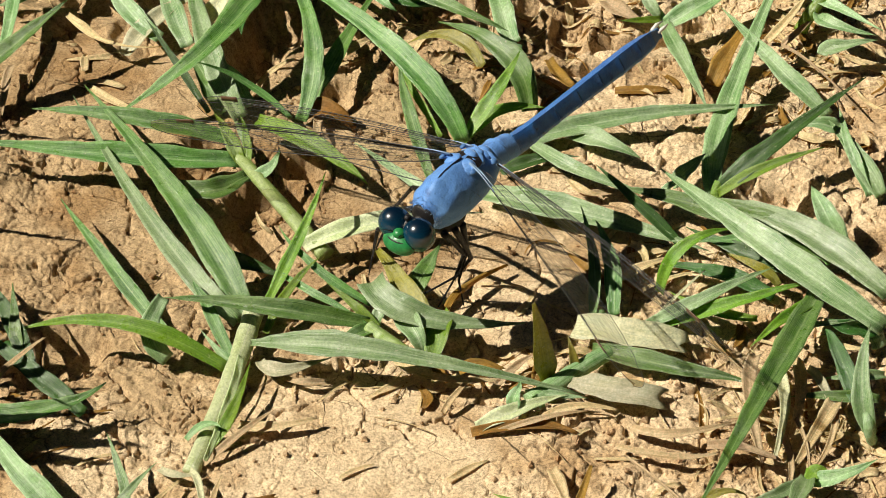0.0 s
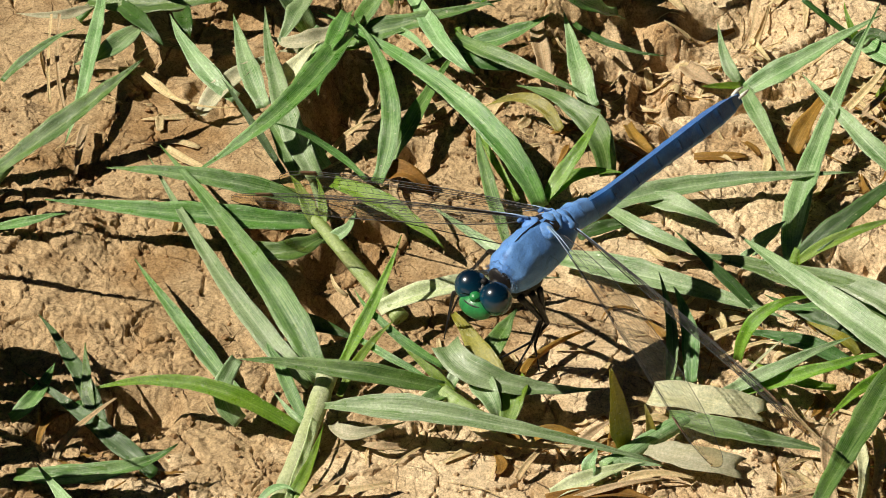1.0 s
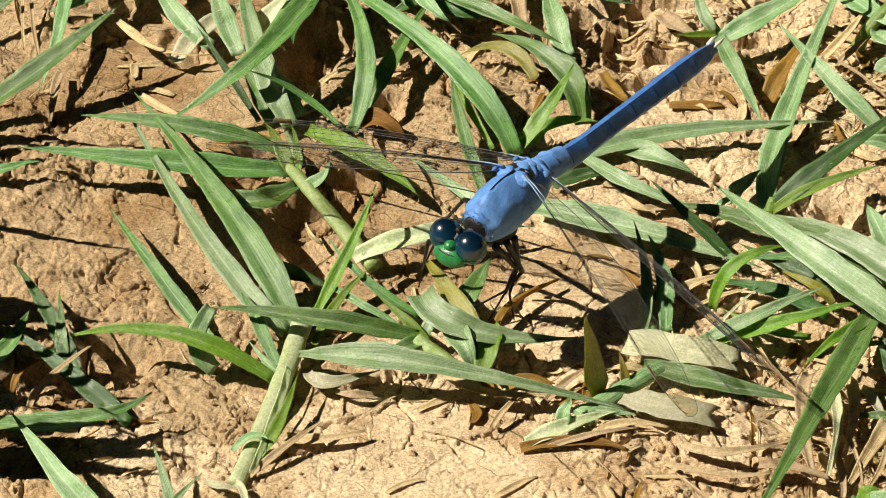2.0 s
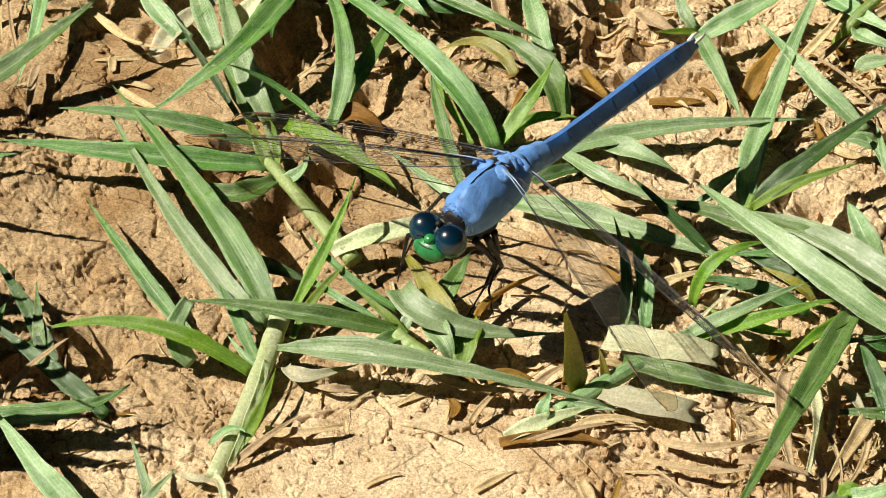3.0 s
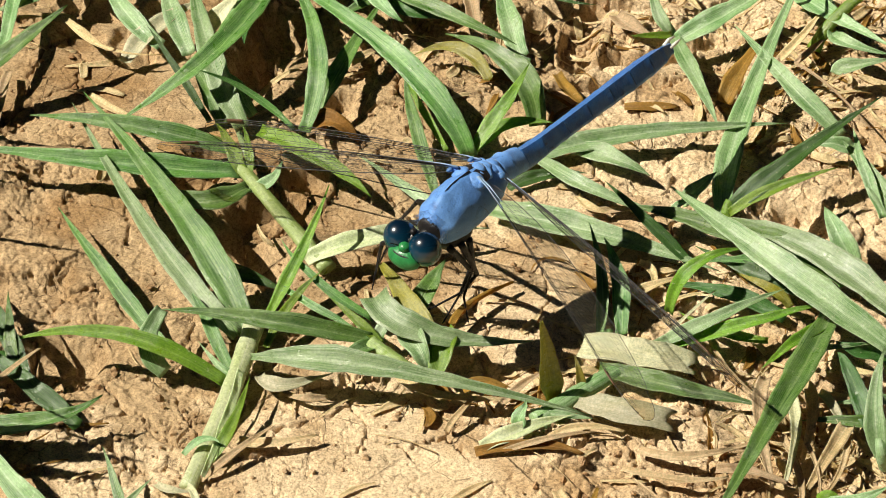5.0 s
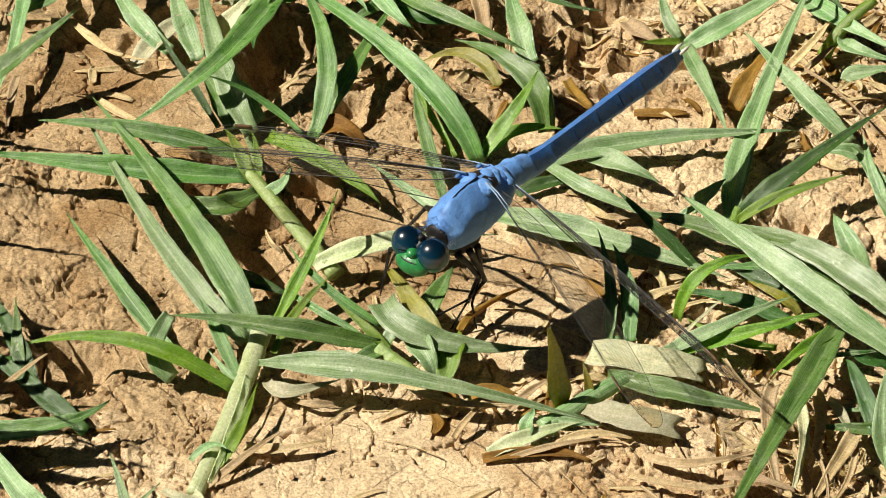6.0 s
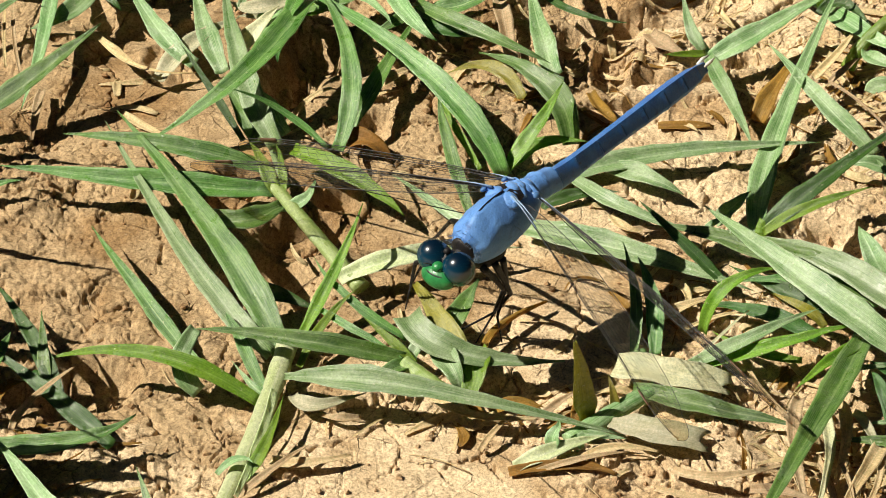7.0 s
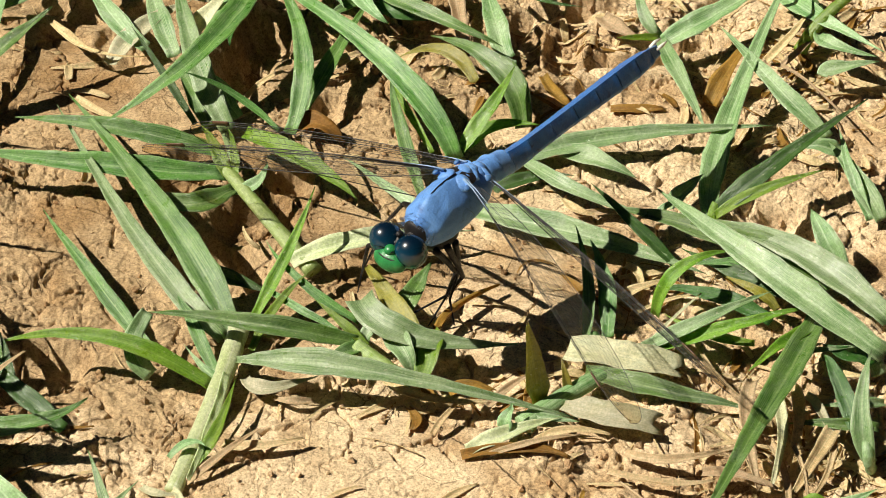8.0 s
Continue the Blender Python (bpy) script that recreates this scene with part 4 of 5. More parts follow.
plant = thing("grass_plant", "grass plant with broad leaves at a runner node", "grass", "grass plants on the soil")
stem(plant, (-8.1, -6.9, 0.7), (-12.7, -0.1, 1.8), (-17.5, 8.1, 2.1), 1.8, "runner")
leaf(plant, (-17.8, 10.1, 2.1), (-28.5, 11.6, 4.2), (-39.0, 14.2, 3.5), 2.11, "green")
leaf(plant, (-17.1, 6.9, 1.8), (-31.1, 6.6, 3.5), (-45.0, 9.1, 3.5), 2.56, "green")
leaf(plant, (-16.2, 4.7, 1.8), (-19.8, 1.0, 2.8), (-23.3, 2.2, 2.8), 2.56, "green", ends=(0.5, 0.45))
leaf(plant, (-16.9, 6.5, 1.8), (-18.1, 8.9, 3.5), (-19.8, 12.1, 4.2), 1.51, "lime")
leaf(plant, (-16.3, 6.0, 1.8), (-16.3, 8.4, 3.5), (-17.0, 11.7, 4.2), 0.96, "lime")
leaf(plant, (-16.2, 4.2, 1.8), (-13.9, 4.6, 2.8), (-12.9, 7.0, 3.5), 1.34, "pale")
leaf(plant, (-10.3, -6.2, 1.1), (-2.5, -4.3, 2.8), (7.9, -2.2, 2.1), 2.15, "sheath")
leaf(plant, (-12.4, -12.3, 2.8), (-7.9, -16.2, 2.8), (-3.4, -19.0, 1.8), 0.81, "green")
leaf(plant, (-3.5, -15.3, 1.4), (-9.1, -11.8, 3.5), (-12.7, -7.1, 4.9), 0.96, "green")
leaf(plant, (-18.7, -6.4, 0.7), (-15.8, -9.0, 1.4), (-12.2, -10.1, 0.7), 1.55, "dark")
leaf(plant, (-15.3, 12.5, 2.8), (-8.5, 6.6, 3.5), (-3.9, 2.7, 2.1), 2.05, "lime")
leaf(plant, (4.9, 0.6, 0.7), (0.3, 3.8, 1.8), (-5.4, 10.6, 1.4), 1.25, "pale")
leaf(plant, (2.9, 4.6, 0.7), (0.6, 13.9, 2.8), (-0.5, 20.1, 4.2), 1.41, "green")
plant = thing("grass_plant", "grass plant with crossed dusty and deep green blades", "grass", "grass plants on the soil")
stem(plant, (-16.1, 10.0, 0.0), (-17.1, 13.2, 0.4), (-17.9, 16.5, 0.4), 0.80, "pale")
leaf(plant, (-17.1, 15.0, 1.1), (-21.0, 24.0, 4.9), (-23.5, 39.5, 5.6), 2.53, "pale")
leaf(plant, (-13.6, 40.3, 3.5), (-19.2, 21.8, 7.0), (-30.0, 15.1, 2.1), 2.92, "green")
leaf(plant, (-20.6, 16.1, 1.1), (-24.2, 21.1, 4.2), (-27.5, 26.0, 6.3), 0.83, "dark")
leaf(plant, (-11.9, 14.5, 1.4), (-17.2, 17.6, 4.2), (-21.9, 17.3, 7.0), 0.76, "green")
leaf(plant, (-26.1, 27.7, 2.1), (-30.5, 32.7, 3.5), (-33.9, 40.3, 4.2), 2.06, "pale")
leaf(plant, (-23.1, 26.2, 2.1), (-25.1, 32.2, 3.5), (-26.9, 40.3, 4.2), 2.23, "pale")
leaf(plant, (-29.9, 26.1, 1.1), (-26.5, 30.4, 2.8), (-21.6, 34.2, 3.5), 2.28, "bleached")
leaf(plant, (-17.2, 39.2, 2.8), (-18.8, 33.2, 3.5), (-20.5, 30.2, 2.8), 2.34, "pale")
leaf(plant, (-15.3, 36.6, 4.9), (-19.1, 33.0, 5.6), (-22.7, 35.1, 4.9), 2.24, "bleached")
leaf(plant, (-21.7, 29.3, 2.1), (-19.6, 29.9, 4.9), (-17.4, 32.3, 6.3), 2.11, "bleached")
leaf(plant, (-19.2, 16.3, 0.7), (-20.9, 20.4, 2.1), (-23.1, 25.7, 2.1), 1.99, "green")
leaf(plant, (-16.2, 17.7, 0.7), (-18.0, 20.4, 2.1), (-20.0, 24.3, 2.1), 1.68, "pale")
leaf(plant, (-14.4, 37.5, 6.3), (-15.7, 32.5, 6.3), (-18.1, 27.0, 5.6), 1.96, "green")
leaf(plant, (-19.0, 41.5, 5.6), (-20.0, 36.5, 6.3), (-21.9, 33.3, 4.9), 2.32, "pale")
plant = thing("grass_plant", "grass tuft with upright dusty blades", "grass", "grass plants on the soil")
stem(plant, (6.1, 11.6, 0.0), (5.9, 12.3, 0.4), (5.3, 13.3, 0.7), 1.02, "lime")
leaf(plant, (6.2, 10.8, 0.7), (-1.6, 20.9, 6.3), (-17.8, 39.9, 4.9), 2.54, "green")
leaf(plant, (-10.8, 14.9, 0.7), (-9.6, 23.6, 5.6), (-13.7, 36.5, 6.3), 2.08, "green")
leaf(plant, (-9.9, 17.7, 0.7), (-6.4, 24.2, 3.5), (-2.5, 33.8, 4.2), 1.92, "green")
leaf(plant, (-7.6, 43.4, 4.2), (-3.7, 31.9, 5.6), (-0.7, 28.2, 4.9), 1.98, "pale")
leaf(plant, (-10.6, 40.2, 2.8), (-7.1, 34.3, 4.9), (-5.3, 30.9, 4.9), 0.86, "pale")
leaf(plant, (-3.0, 36.7, 3.5), (4.5, 29.2, 4.9), (11.3, 26.1, 3.5), 1.70, "green")
leaf(plant, (-2.5, 37.0, 2.8), (0.1, 32.4, 3.5), (3.5, 32.5, 2.1), 2.18, "dark")
leaf(plant, (13.3, 16.0, 0.7), (10.8, 20.7, 4.9), (3.8, 27.8, 3.5), 2.65, "green")
leaf(plant, (8.3, 21.0, 2.8), (5.1, 25.4, 3.5), (0.4, 26.0, 2.1), 1.59, "olive")
leaf(plant, (12.5, 20.5, 5.6), (10.3, 22.4, 4.9), (8.3, 26.0, 4.2), 0.99, "dark")
leaf(plant, (6.1, 11.1, 0.7), (9.7, 14.7, 4.2), (12.3, 18.8, 6.6), 1.66, "lime")
leaf(plant, (6.4, 11.4, 0.7), (10.2, 14.3, 2.1), (14.9, 14.8, 2.1), 1.52, "lime")
leaf(plant, (3.8, 11.9, 0.7), (0.9, 18.1, 2.1), (-0.4, 21.4, 2.8), 0.78, "lime")
leaf(plant, (11.9, 26.6, 1.4), (10.4, 32.2, 2.8), (9.0, 41.3, 3.5), 2.37, "pale")
plant = thing("grass_plant", "low grass blades lying under the dragonfly", "grass", "grass plants on the soil")
stem(plant, (6.7, 8.6, 0.0), (8.4, 9.6, 0.4), (10.2, 10.2, 0.7), 0.91, "pale")
leaf(plant, (7.6, 8.7, 0.7), (22.4, 12.5, 2.1), (38.8, 14.6, 2.1), 2.24, "pale")
leaf(plant, (17.2, 11.9, 0.7), (20.5, 9.1, 2.1), (24.6, 6.7, 1.4), 2.13, "pale")
leaf(plant, (13.0, 9.1, 2.1), (18.5, 3.1, 2.8), (25.9, 0.4, 1.4), 1.50, "pale")
leaf(plant, (8.3, 2.4, 0.7), (18.4, -2.9, 2.1), (30.8, -8.1, 1.4), 2.75, "pale")
leaf(plant, (10.1, 5.7, 0.6), (13.6, 7.3, 1.1), (18.2, 8.2, 0.7), 1.51, "dark")
plant = thing("grass_plant", "large grass plant with wide dusty blades", "grass", "grass plants on the soil")
stem(plant, (46.8, -21.2, 0.0), (46.2, -20.3, 1.1), (45.5, -18.6, 1.4), 1.70, "pale")
leaf(plant, (47.1, -21.8, 2.8), (35.1, -10.9, 5.6), (26.1, 1.8, 4.2), 3.00, "pale")
leaf(plant, (48.2, -16.1, 2.1), (39.4, -7.1, 3.5), (29.2, -0.9, 2.4), 2.95, "pale")
leaf(plant, (45.4, -10.7, 1.4), (32.9, -4.1, 2.8), (21.6, 1.3, 2.1), 2.97, "green")
leaf(plant, (28.4, -7.4, 1.1), (23.6, -3.6, 4.2), (19.4, 0.1, 6.3), 1.21, "dark")
leaf(plant, (25.5, -13.5, 0.7), (27.8, -12.2, 5.6), (33.6, -8.7, 4.9), 1.49, "lime")
leaf(plant, (43.2, -10.2, 1.4), (38.9, -7.6, 2.1), (28.9, -6.8, 1.4), 2.50, "green")
leaf(plant, (40.0, -7.6, 2.1), (41.1, -6.7, 2.8), (43.1, -7.1, 3.5), 0.77, "pale")
leaf(plant, (37.3, -14.4, 2.1), (35.1, -13.1, 3.5), (31.9, -10.8, 3.5), 1.10, "olive")
leaf(plant, (36.8, -14.5, 0.7), (31.4, -11.5, 1.4), (25.4, -9.4, 0.7), 1.69, "dark")
leaf(plant, (39.8, -11.1, 0.7), (34.4, -8.5, 1.4), (28.5, -3.4, 0.7), 1.93, "dark")
leaf(plant, (34.9, -17.8, 0.7), (30.0, -17.0, 1.4), (26.3, -14.0, 1.4), 1.00, "lime")
plant = thing("grass_plant", "narrow folded grass blades standing by the dry leaf", "grass", "grass plants on the soil")
stem(plant, (19.6, -17.0, 0.0), (19.5, -16.9, 0.4), (19.4, -16.2, 0.7), 1.14, "green")
leaf(plant, (18.6, -16.8, 0.7), (18.9, -11.8, 3.5), (17.7, -6.4, 6.3), 1.24, "green")
leaf(plant, (20.7, -16.8, 0.7), (20.6, -11.0, 2.8), (19.2, -6.2, 4.2), 1.76, "green")
plant = thing("grass_plant", "grass plant with tall upright blades", "grass", "grass plants on the soil")
stem(plant, (32.0, 1.9, 0.0), (32.1, 2.4, 0.7), (32.4, 2.9, 1.4), 1.25, "lime")
leaf(plant, (31.8, 2.2, 0.3), (34.4, 15.7, 2.1), (42.9, 36.6, 7.7), 2.60, "pale")
leaf(plant, (32.4, 2.1, 0.7), (37.9, 5.0, 4.2), (48.1, 12.8, 7.0), 2.20, "dark")
leaf(plant, (32.3, 1.7, 0.7), (37.2, 2.5, 3.5), (43.3, 4.8, 4.2), 1.35, "lime")
leaf(plant, (27.7, 3.3, 0.7), (29.2, 4.0, 2.1), (31.1, 5.8, 2.8), 1.75, "pale")
leaf(plant, (26.0, 1.6, 0.6), (27.4, 2.4, 1.4), (29.4, 3.6, 2.1), 0.78, "pale")
leaf(plant, (45.3, 11.0, 1.4), (43.7, 11.1, 2.1), (40.2, 11.1, 2.1), 1.78, "pale")
plant = thing("grass_plant", "small grass shoot at the tail tip", "grass", "grass plants on the soil")
stem(plant, (28.7, 30.4, 0.0), (28.1, 31.5, 0.7), (27.4, 33.0, 1.1), 1.02, "pale")
leaf(plant, (28.5, 29.5, 1.4), (33.8, 31.7, 3.5), (43.1, 37.4, 5.6), 2.49, "pale")
leaf(plant, (27.6, 31.0, 1.4), (26.3, 33.1, 2.8), (25.6, 38.3, 4.2), 1.36, "pale")
leaf(plant, (27.9, 30.4, 1.4), (29.8, 21.3, 2.8), (31.9, 13.6, 2.1), 1.70, "pale")
leaf(plant, (27.8, 30.5, 1.4), (25.7, 29.3, 2.1), (23.3, 28.6, 2.8), 0.95, "lime")
plant = thing("grass_plant", "grass shoot with a bright stem", "grass", "grass plants on the soil")
stem(plant, (42.9, 29.9, 0.0), (44.9, 31.2, 2.8), (48.2, 33.3, 4.9), 1.48, "lime")
leaf(plant, (44.6, 14.2, 0.7), (39.3, 19.8, 3.5), (34.1, 28.7, 4.2), 1.98, "pale")
leaf(plant, (44.7, 29.2, 2.8), (46.0, 26.3, 3.5), (50.5, 24.4, 3.5), 1.50, "pale")
leaf(plant, (44.7, 23.7, 1.4), (46.5, 24.3, 2.1), (50.6, 24.3, 2.8), 1.80, "pale")
leaf(plant, (40.2, 36.6, 2.1), (43.2, 37.2, 2.8), (46.3, 30.2, 2.8), 1.27, "dark")
plant = thing("grass_plant", "grass plant with a broad blade leaning forward", "grass", "grass plants on the soil")
stem(plant, (42.0, -12.4, 0.0), (41.2, -14.7, 1.1), (40.0, -16.6, 1.4), 1.48, "lime")
leaf(plant, (41.5, -14.5, 1.4), (35.6, -30.6, 4.9), (26.6, -49.7, 4.9), 2.78, "green")
leaf(plant, (41.4, -15.7, 1.4), (37.3, -21.0, 3.5), (33.6, -25.1, 3.5), 1.38, "lime")
leaf(plant, (37.0, -22.0, 2.8), (40.0, -21.2, 2.8), (46.7, -20.2, 2.8), 0.76, "pale")
leaf(plant, (23.6, -18.7, 0.7), (29.9, -17.5, 3.5), (36.6, -13.9, 4.2), 1.50, "pale")
leaf(plant, (24.7, -18.7, 0.7), (33.1, -18.1, 3.5), (40.4, -15.6, 3.5), 1.41, "lime")
leaf(plant, (46.9, -19.5, 0.7), (43.9, -21.1, 2.1), (41.2, -20.2, 2.8), 2.22, "dark")
leaf(plant, (45.8, -30.7, 1.4), (41.5, -30.9, 2.1), (37.2, -30.7, 2.1), 1.28, "green")
leaf(plant, (46.8, -26.4, 0.7), (44.0, -27.2, 1.4), (40.2, -27.6, 1.4), 1.08, "pale")
plant = thing("grass_plant", "pale grass runner with a lying blade", "grass", "grass plants on the soil")
stem(plant, (12.2, -29.2, 0.4), (16.0, -25.7, 0.8), (20.5, -22.3, 1.1), 2.16, "pale")
leaf(plant, (18.3, -22.1, 0.8), (25.7, -25.7, 1.8), (34.5, -27.8, 1.1), 2.05, "green")
leaf(plant, (6.7, -32.7, 0.4), (10.8, -31.1, 1.4), (15.6, -29.0, 1.4), 1.68, "sheath")
leaf(plant, (10.2, -30.6, 0.6), (10.5, -29.9, 2.1), (11.1, -29.1, 3.1), 1.40, "pale")
leaf(plant, (11.6, -28.2, 0.7), (14.3, -28.8, 1.1), (17.5, -29.4, 1.1), 1.07, "pale")
leaf(plant, (16.9, -24.9, 0.4), (16.3, -24.3, 2.1), (15.8, -23.0, 3.5), 0.92, "olive")
plant = thing("grass_plant", "small grass plant with twisted leaves under the head", "grass", "grass plants on the soil")
stem(plant, (1.2, -23.4, 0.4), (-1.1, -21.5, 1.1), (-3.8, -19.2, 1.8), 1.9, "runner", flat=0.95)
leaf(plant, (2.9, -21.7, 1.1), (0.4, -16.9, 3.5), (-2.7, -10.1, 4.2), 2.7, "olive", ends=(0.7, 0.2), fold=0.2)
leaf(plant, (-3.4, -15.2, 4.2), (1.7, -19.8, 3.5), (11.8, -19.4, 2.1), 2.71, "pale", ends=(1.0, 0.0))
leaf(plant, (0.1, -15.3, 0.7), (1.7, -12.7, 2.8), (3.5, -8.8, 3.5), 2.40, "green")
leaf(plant, (-0.8, -16.9, 2.1), (0.9, -21.4, 2.8), (1.9, -22.6, 0.7), 2.37, "pale")
leaf(plant, (3.3, -18.6, 2.4), (3.2, -21.4, 2.4), (2.2, -24.2, 0.9), 2.5, "lime", ends=(0.9, 0.5))
leaf(plant, (-3.0, -18.6, 1.4), (-1.9, -17.3, 2.8), (0.3, -17.7, 3.5), 1.41, "pale")
leaf(plant, (-3.2, -19.0, 1.4), (-5.1, -20.7, 2.1), (-7.8, -22.1, 1.4), 1.63, "green")
leaf(plant, (-3.5, -19.0, 1.4), (-4.3, -21.1, 1.8), (-5.0, -22.3, 1.1), 0.83, "pale")
leaf(plant, (-2.7, -19.0, 1.4), (-5.2, -16.9, 2.8), (-7.9, -14.4, 3.5), 0.96, "lime")
plant = thing("grass_plant", "grass plant with deep green leaves at the bare patch", "grass", "grass plants on the soil")
stem(plant, (-32.0, -28.3, 0.2), (-36.0, -24.8, 1.1), (-39.5, -20.3, 1.4), 1.25, "dark")
leaf(plant, (-31.4, -29.8, 0.6), (-37.0, -24.7, 2.1), (-45.1, -17.7, 3.5), 1.86, "dark")
leaf(plant, (-36.5, -24.8, 1.1), (-39.6, -17.7, 3.5), (-44.0, -10.1, 4.2), 1.73, "dark")
leaf(plant, (-38.0, -23.2, 1.1), (-38.5, -19.4, 3.5), (-39.0, -15.1, 4.9), 1.21, "green")
leaf(plant, (-44.7, -30.7, 1.4), (-35.3, -32.5, 3.5), (-29.0, -29.4, 4.2), 2.02, "green")
leaf(plant, (-45.9, -22.7, 1.4), (-43.3, -20.2, 2.8), (-41.9, -16.5, 3.5), 1.80, "green")
plant = thing("grass_plant", "grass blades rising at the clay edge", "grass", "grass plants on the soil")
stem(plant, (-28.9, -46.1, 0.0), (-28.4, -45.9, 0.6), (-28.1, -45.1, 0.8), 1.02, "pale")
leaf(plant, (-29.7, -49.0, 1.4), (-35.7, -44.1, 5.6), (-42.1, -34.3, 6.3), 2.52, "pale")
leaf(plant, (-26.6, -43.7, 0.7), (-27.1, -41.1, 2.8), (-28.7, -36.3, 4.2), 1.07, "pale")
leaf(plant, (-29.1, -46.4, 0.7), (-26.8, -44.1, 2.8), (-23.8, -40.7, 4.2), 1.20, "pale")
plant = thing("grass_plant", "grass plant with light leaves beside bare soil", "grass", "grass plants on the soil")
stem(plant, (-51.1, 16.5, 0.0), (-50.2, 16.6, 1.1), (-49.3, 17.1, 1.8), 1.36, "green")
leaf(plant, (-50.4, 16.2, 1.8), (-41.8, 21.7, 5.6), (-35.6, 26.5, 8.4), 2.36, "green")
leaf(plant, (-41.6, 45.3, 2.8), (-42.1, 30.2, 3.5), (-43.8, 20.1, 2.1), 1.69, "pale")
leaf(plant, (-37.3, 40.6, 2.1), (-40.0, 35.6, 2.8), (-44.0, 33.9, 2.1), 2.63, "pale")
leaf(plant, (-50.3, 7.8, 0.7), (-46.1, 7.4, 2.1), (-42.7, 7.6, 2.8), 1.07, "green")
plant = thing("grass_plant", "tall green grass blades beside the bare patch", "grass", "grass plants on the soil")
leaf(plant, (-50.9, -13.3, 0.0), (-50.7, -13.5, 8.3), (-49.9, -14.2, 16.8), 2.6, "green", face=(-0.9, 0.35, 0.2))
leaf(plant, (-51.5, -15.8, 0.0), (-51.0, -16.2, 7.8), (-49.8, -17.0, 15.7), 2.8, "green", face=(-0.9, 0.35, 0.2))
leaf(plant, (-50.6, -11.0, 0.0), (-50.4, -11.4, 5.9), (-49.8, -12.2, 11.2), 2.6, "green", face=(-0.9, 0.35, 0.2))
leaf(plant, (-52.5, -20.0, 0.0), (-51.2, -27.0, 13.0), (-49.4, -34.5, 26.0), 0.9, "green", face=(-0.9, 0.35, 0.2))
leaf(plant, (-48.2, -33.9, 0.0), (-48.2, -34.2, 13.0), (-47.8, -34.9, 26.0), 3.40, "green", face=(-0.9, 0.35, 0.2))
leaf(plant, (-50.8, -23.2, 0.0), (-50.6, -23.0, 9.9), (-49.8, -22.2, 19.0), 1.60, "green", face=(-0.9, 0.35, 0.2))
leaf(plant, (-51.6, -26.6, 0.0), (-51.2, -26.4, 11.0), (-50.2, -26.0, 22.0), 3.40, "green", face=(-0.9, 0.35, 0.2))
leaf(plant, (-51.2, -19.2, 0.0), (-50.8, -19.4, 9.0), (-50.0, -19.8, 18.5), 3.6, "green", face=(-0.9, 0.35, 0.2))
leaf(plant, (-51.0, -30.2, 0.0), (-50.6, -30.3, 11.0), (-49.9, -30.6, 22.0), 2.6, "green", face=(-0.9, 0.35, 0.2))
leaf(plant, (-49.8, -36.2, 0.0), (-49.4, -36.4, 12.0), (-48.8, -37.4, 24.0), 3.20, "green", face=(-0.9, 0.35, 0.2))
plant = thing("grass_plant", "thin upright grass stalk beside bare clay", "grass", "grass plants on the soil")
leaf(plant, (-51.8, 1.5, 0.0), (-51.0, -1.5, 11.0), (-49.8, -4.6, 22.0), 0.8, "green", face=(-0.9, 0.35, 0.2))
leaf(plant, (-51.9, 8.6, 0.0), (-51.9, 9.1, 5.9), (-51.9, 10.6, 11.4), 2.20, "green", face=(-0.9, 0.35, 0.2))
leaf(plant, (-53.0, 11.4, 0.0), (-52.7, 11.9, 6.9), (-52.0, 13.4, 13.3), 1.80, "green", face=(-0.9, 0.35, 0.2))
leaf(plant, (-52.7, 14.1, 0.0), (-52.4, 13.9, 8.9), (-51.7, 13.1, 17.1), 1.50, "green", face=(-0.9, 0.35, 0.2))
plant = thing("grass_plant", "grass plant with level blades behind the bare clay", "grass", "grass plants on the soil")
stem(plant, (-44.5, 45.0, 0.0), (-43.3, 46.1, 0.7), (-42.1, 47.8, 1.4), 1.02, "green")
leaf(plant, (-43.3, 46.8, 1.4), (-34.2, 44.3, 2.8), (-25.9, 45.0, 3.5), 3.20, "green")
leaf(plant, (-42.9, 45.6, 1.4), (-45.9, 42.8, 2.1), (-51.0, 43.4, 2.1), 1.28, "bleached")
leaf(plant, (-51.5, 32.0, 1.4), (-47.6, 35.0, 3.5), (-43.6, 35.6, 5.6), 1.11, "green")
leaf(plant, (-40.2, 46.2, 1.4), (-36.6, 39.3, 3.5), (-34.3, 36.2, 2.8), 1.78, "dark")
leaf(plant, (-33.4, 46.2, 1.4), (-32.0, 39.3, 3.5), (-31.6, 38.1, 2.1), 1.92, "dark")
leaf(plant, (-46.1, 50.3, 0.7), (-40.1, 47.6, 4.2), (-34.2, 42.6, 6.3), 2.74, "green")
plant = thing("grass_plant", "grass plant with a broad blade across others", "grass", "grass plants on the soil")
stem(plant, (-16.4, 39.7, 0.0), (-15.4, 39.3, 1.1), (-13.6, 39.5, 1.4), 1.25, "lime")
leaf(plant, (-16.0, 38.2, 1.4), (-8.7, 37.8, 4.2), (2.2, 40.5, 5.6), 2.63, "green")
leaf(plant, (-16.0, 37.8, 1.4), (-13.5, 37.3, 2.1), (-9.9, 37.7, 2.8), 1.51, "lime")
leaf(plant, (-16.9, 38.0, 1.4), (-18.9, 35.6, 2.8), (-21.9, 35.1, 2.8), 1.68, "bleached")
leaf(plant, (-14.8, 39.0, 1.4), (-16.7, 32.2, 2.8), (-17.5, 27.2, 2.8), 1.97, "dark")
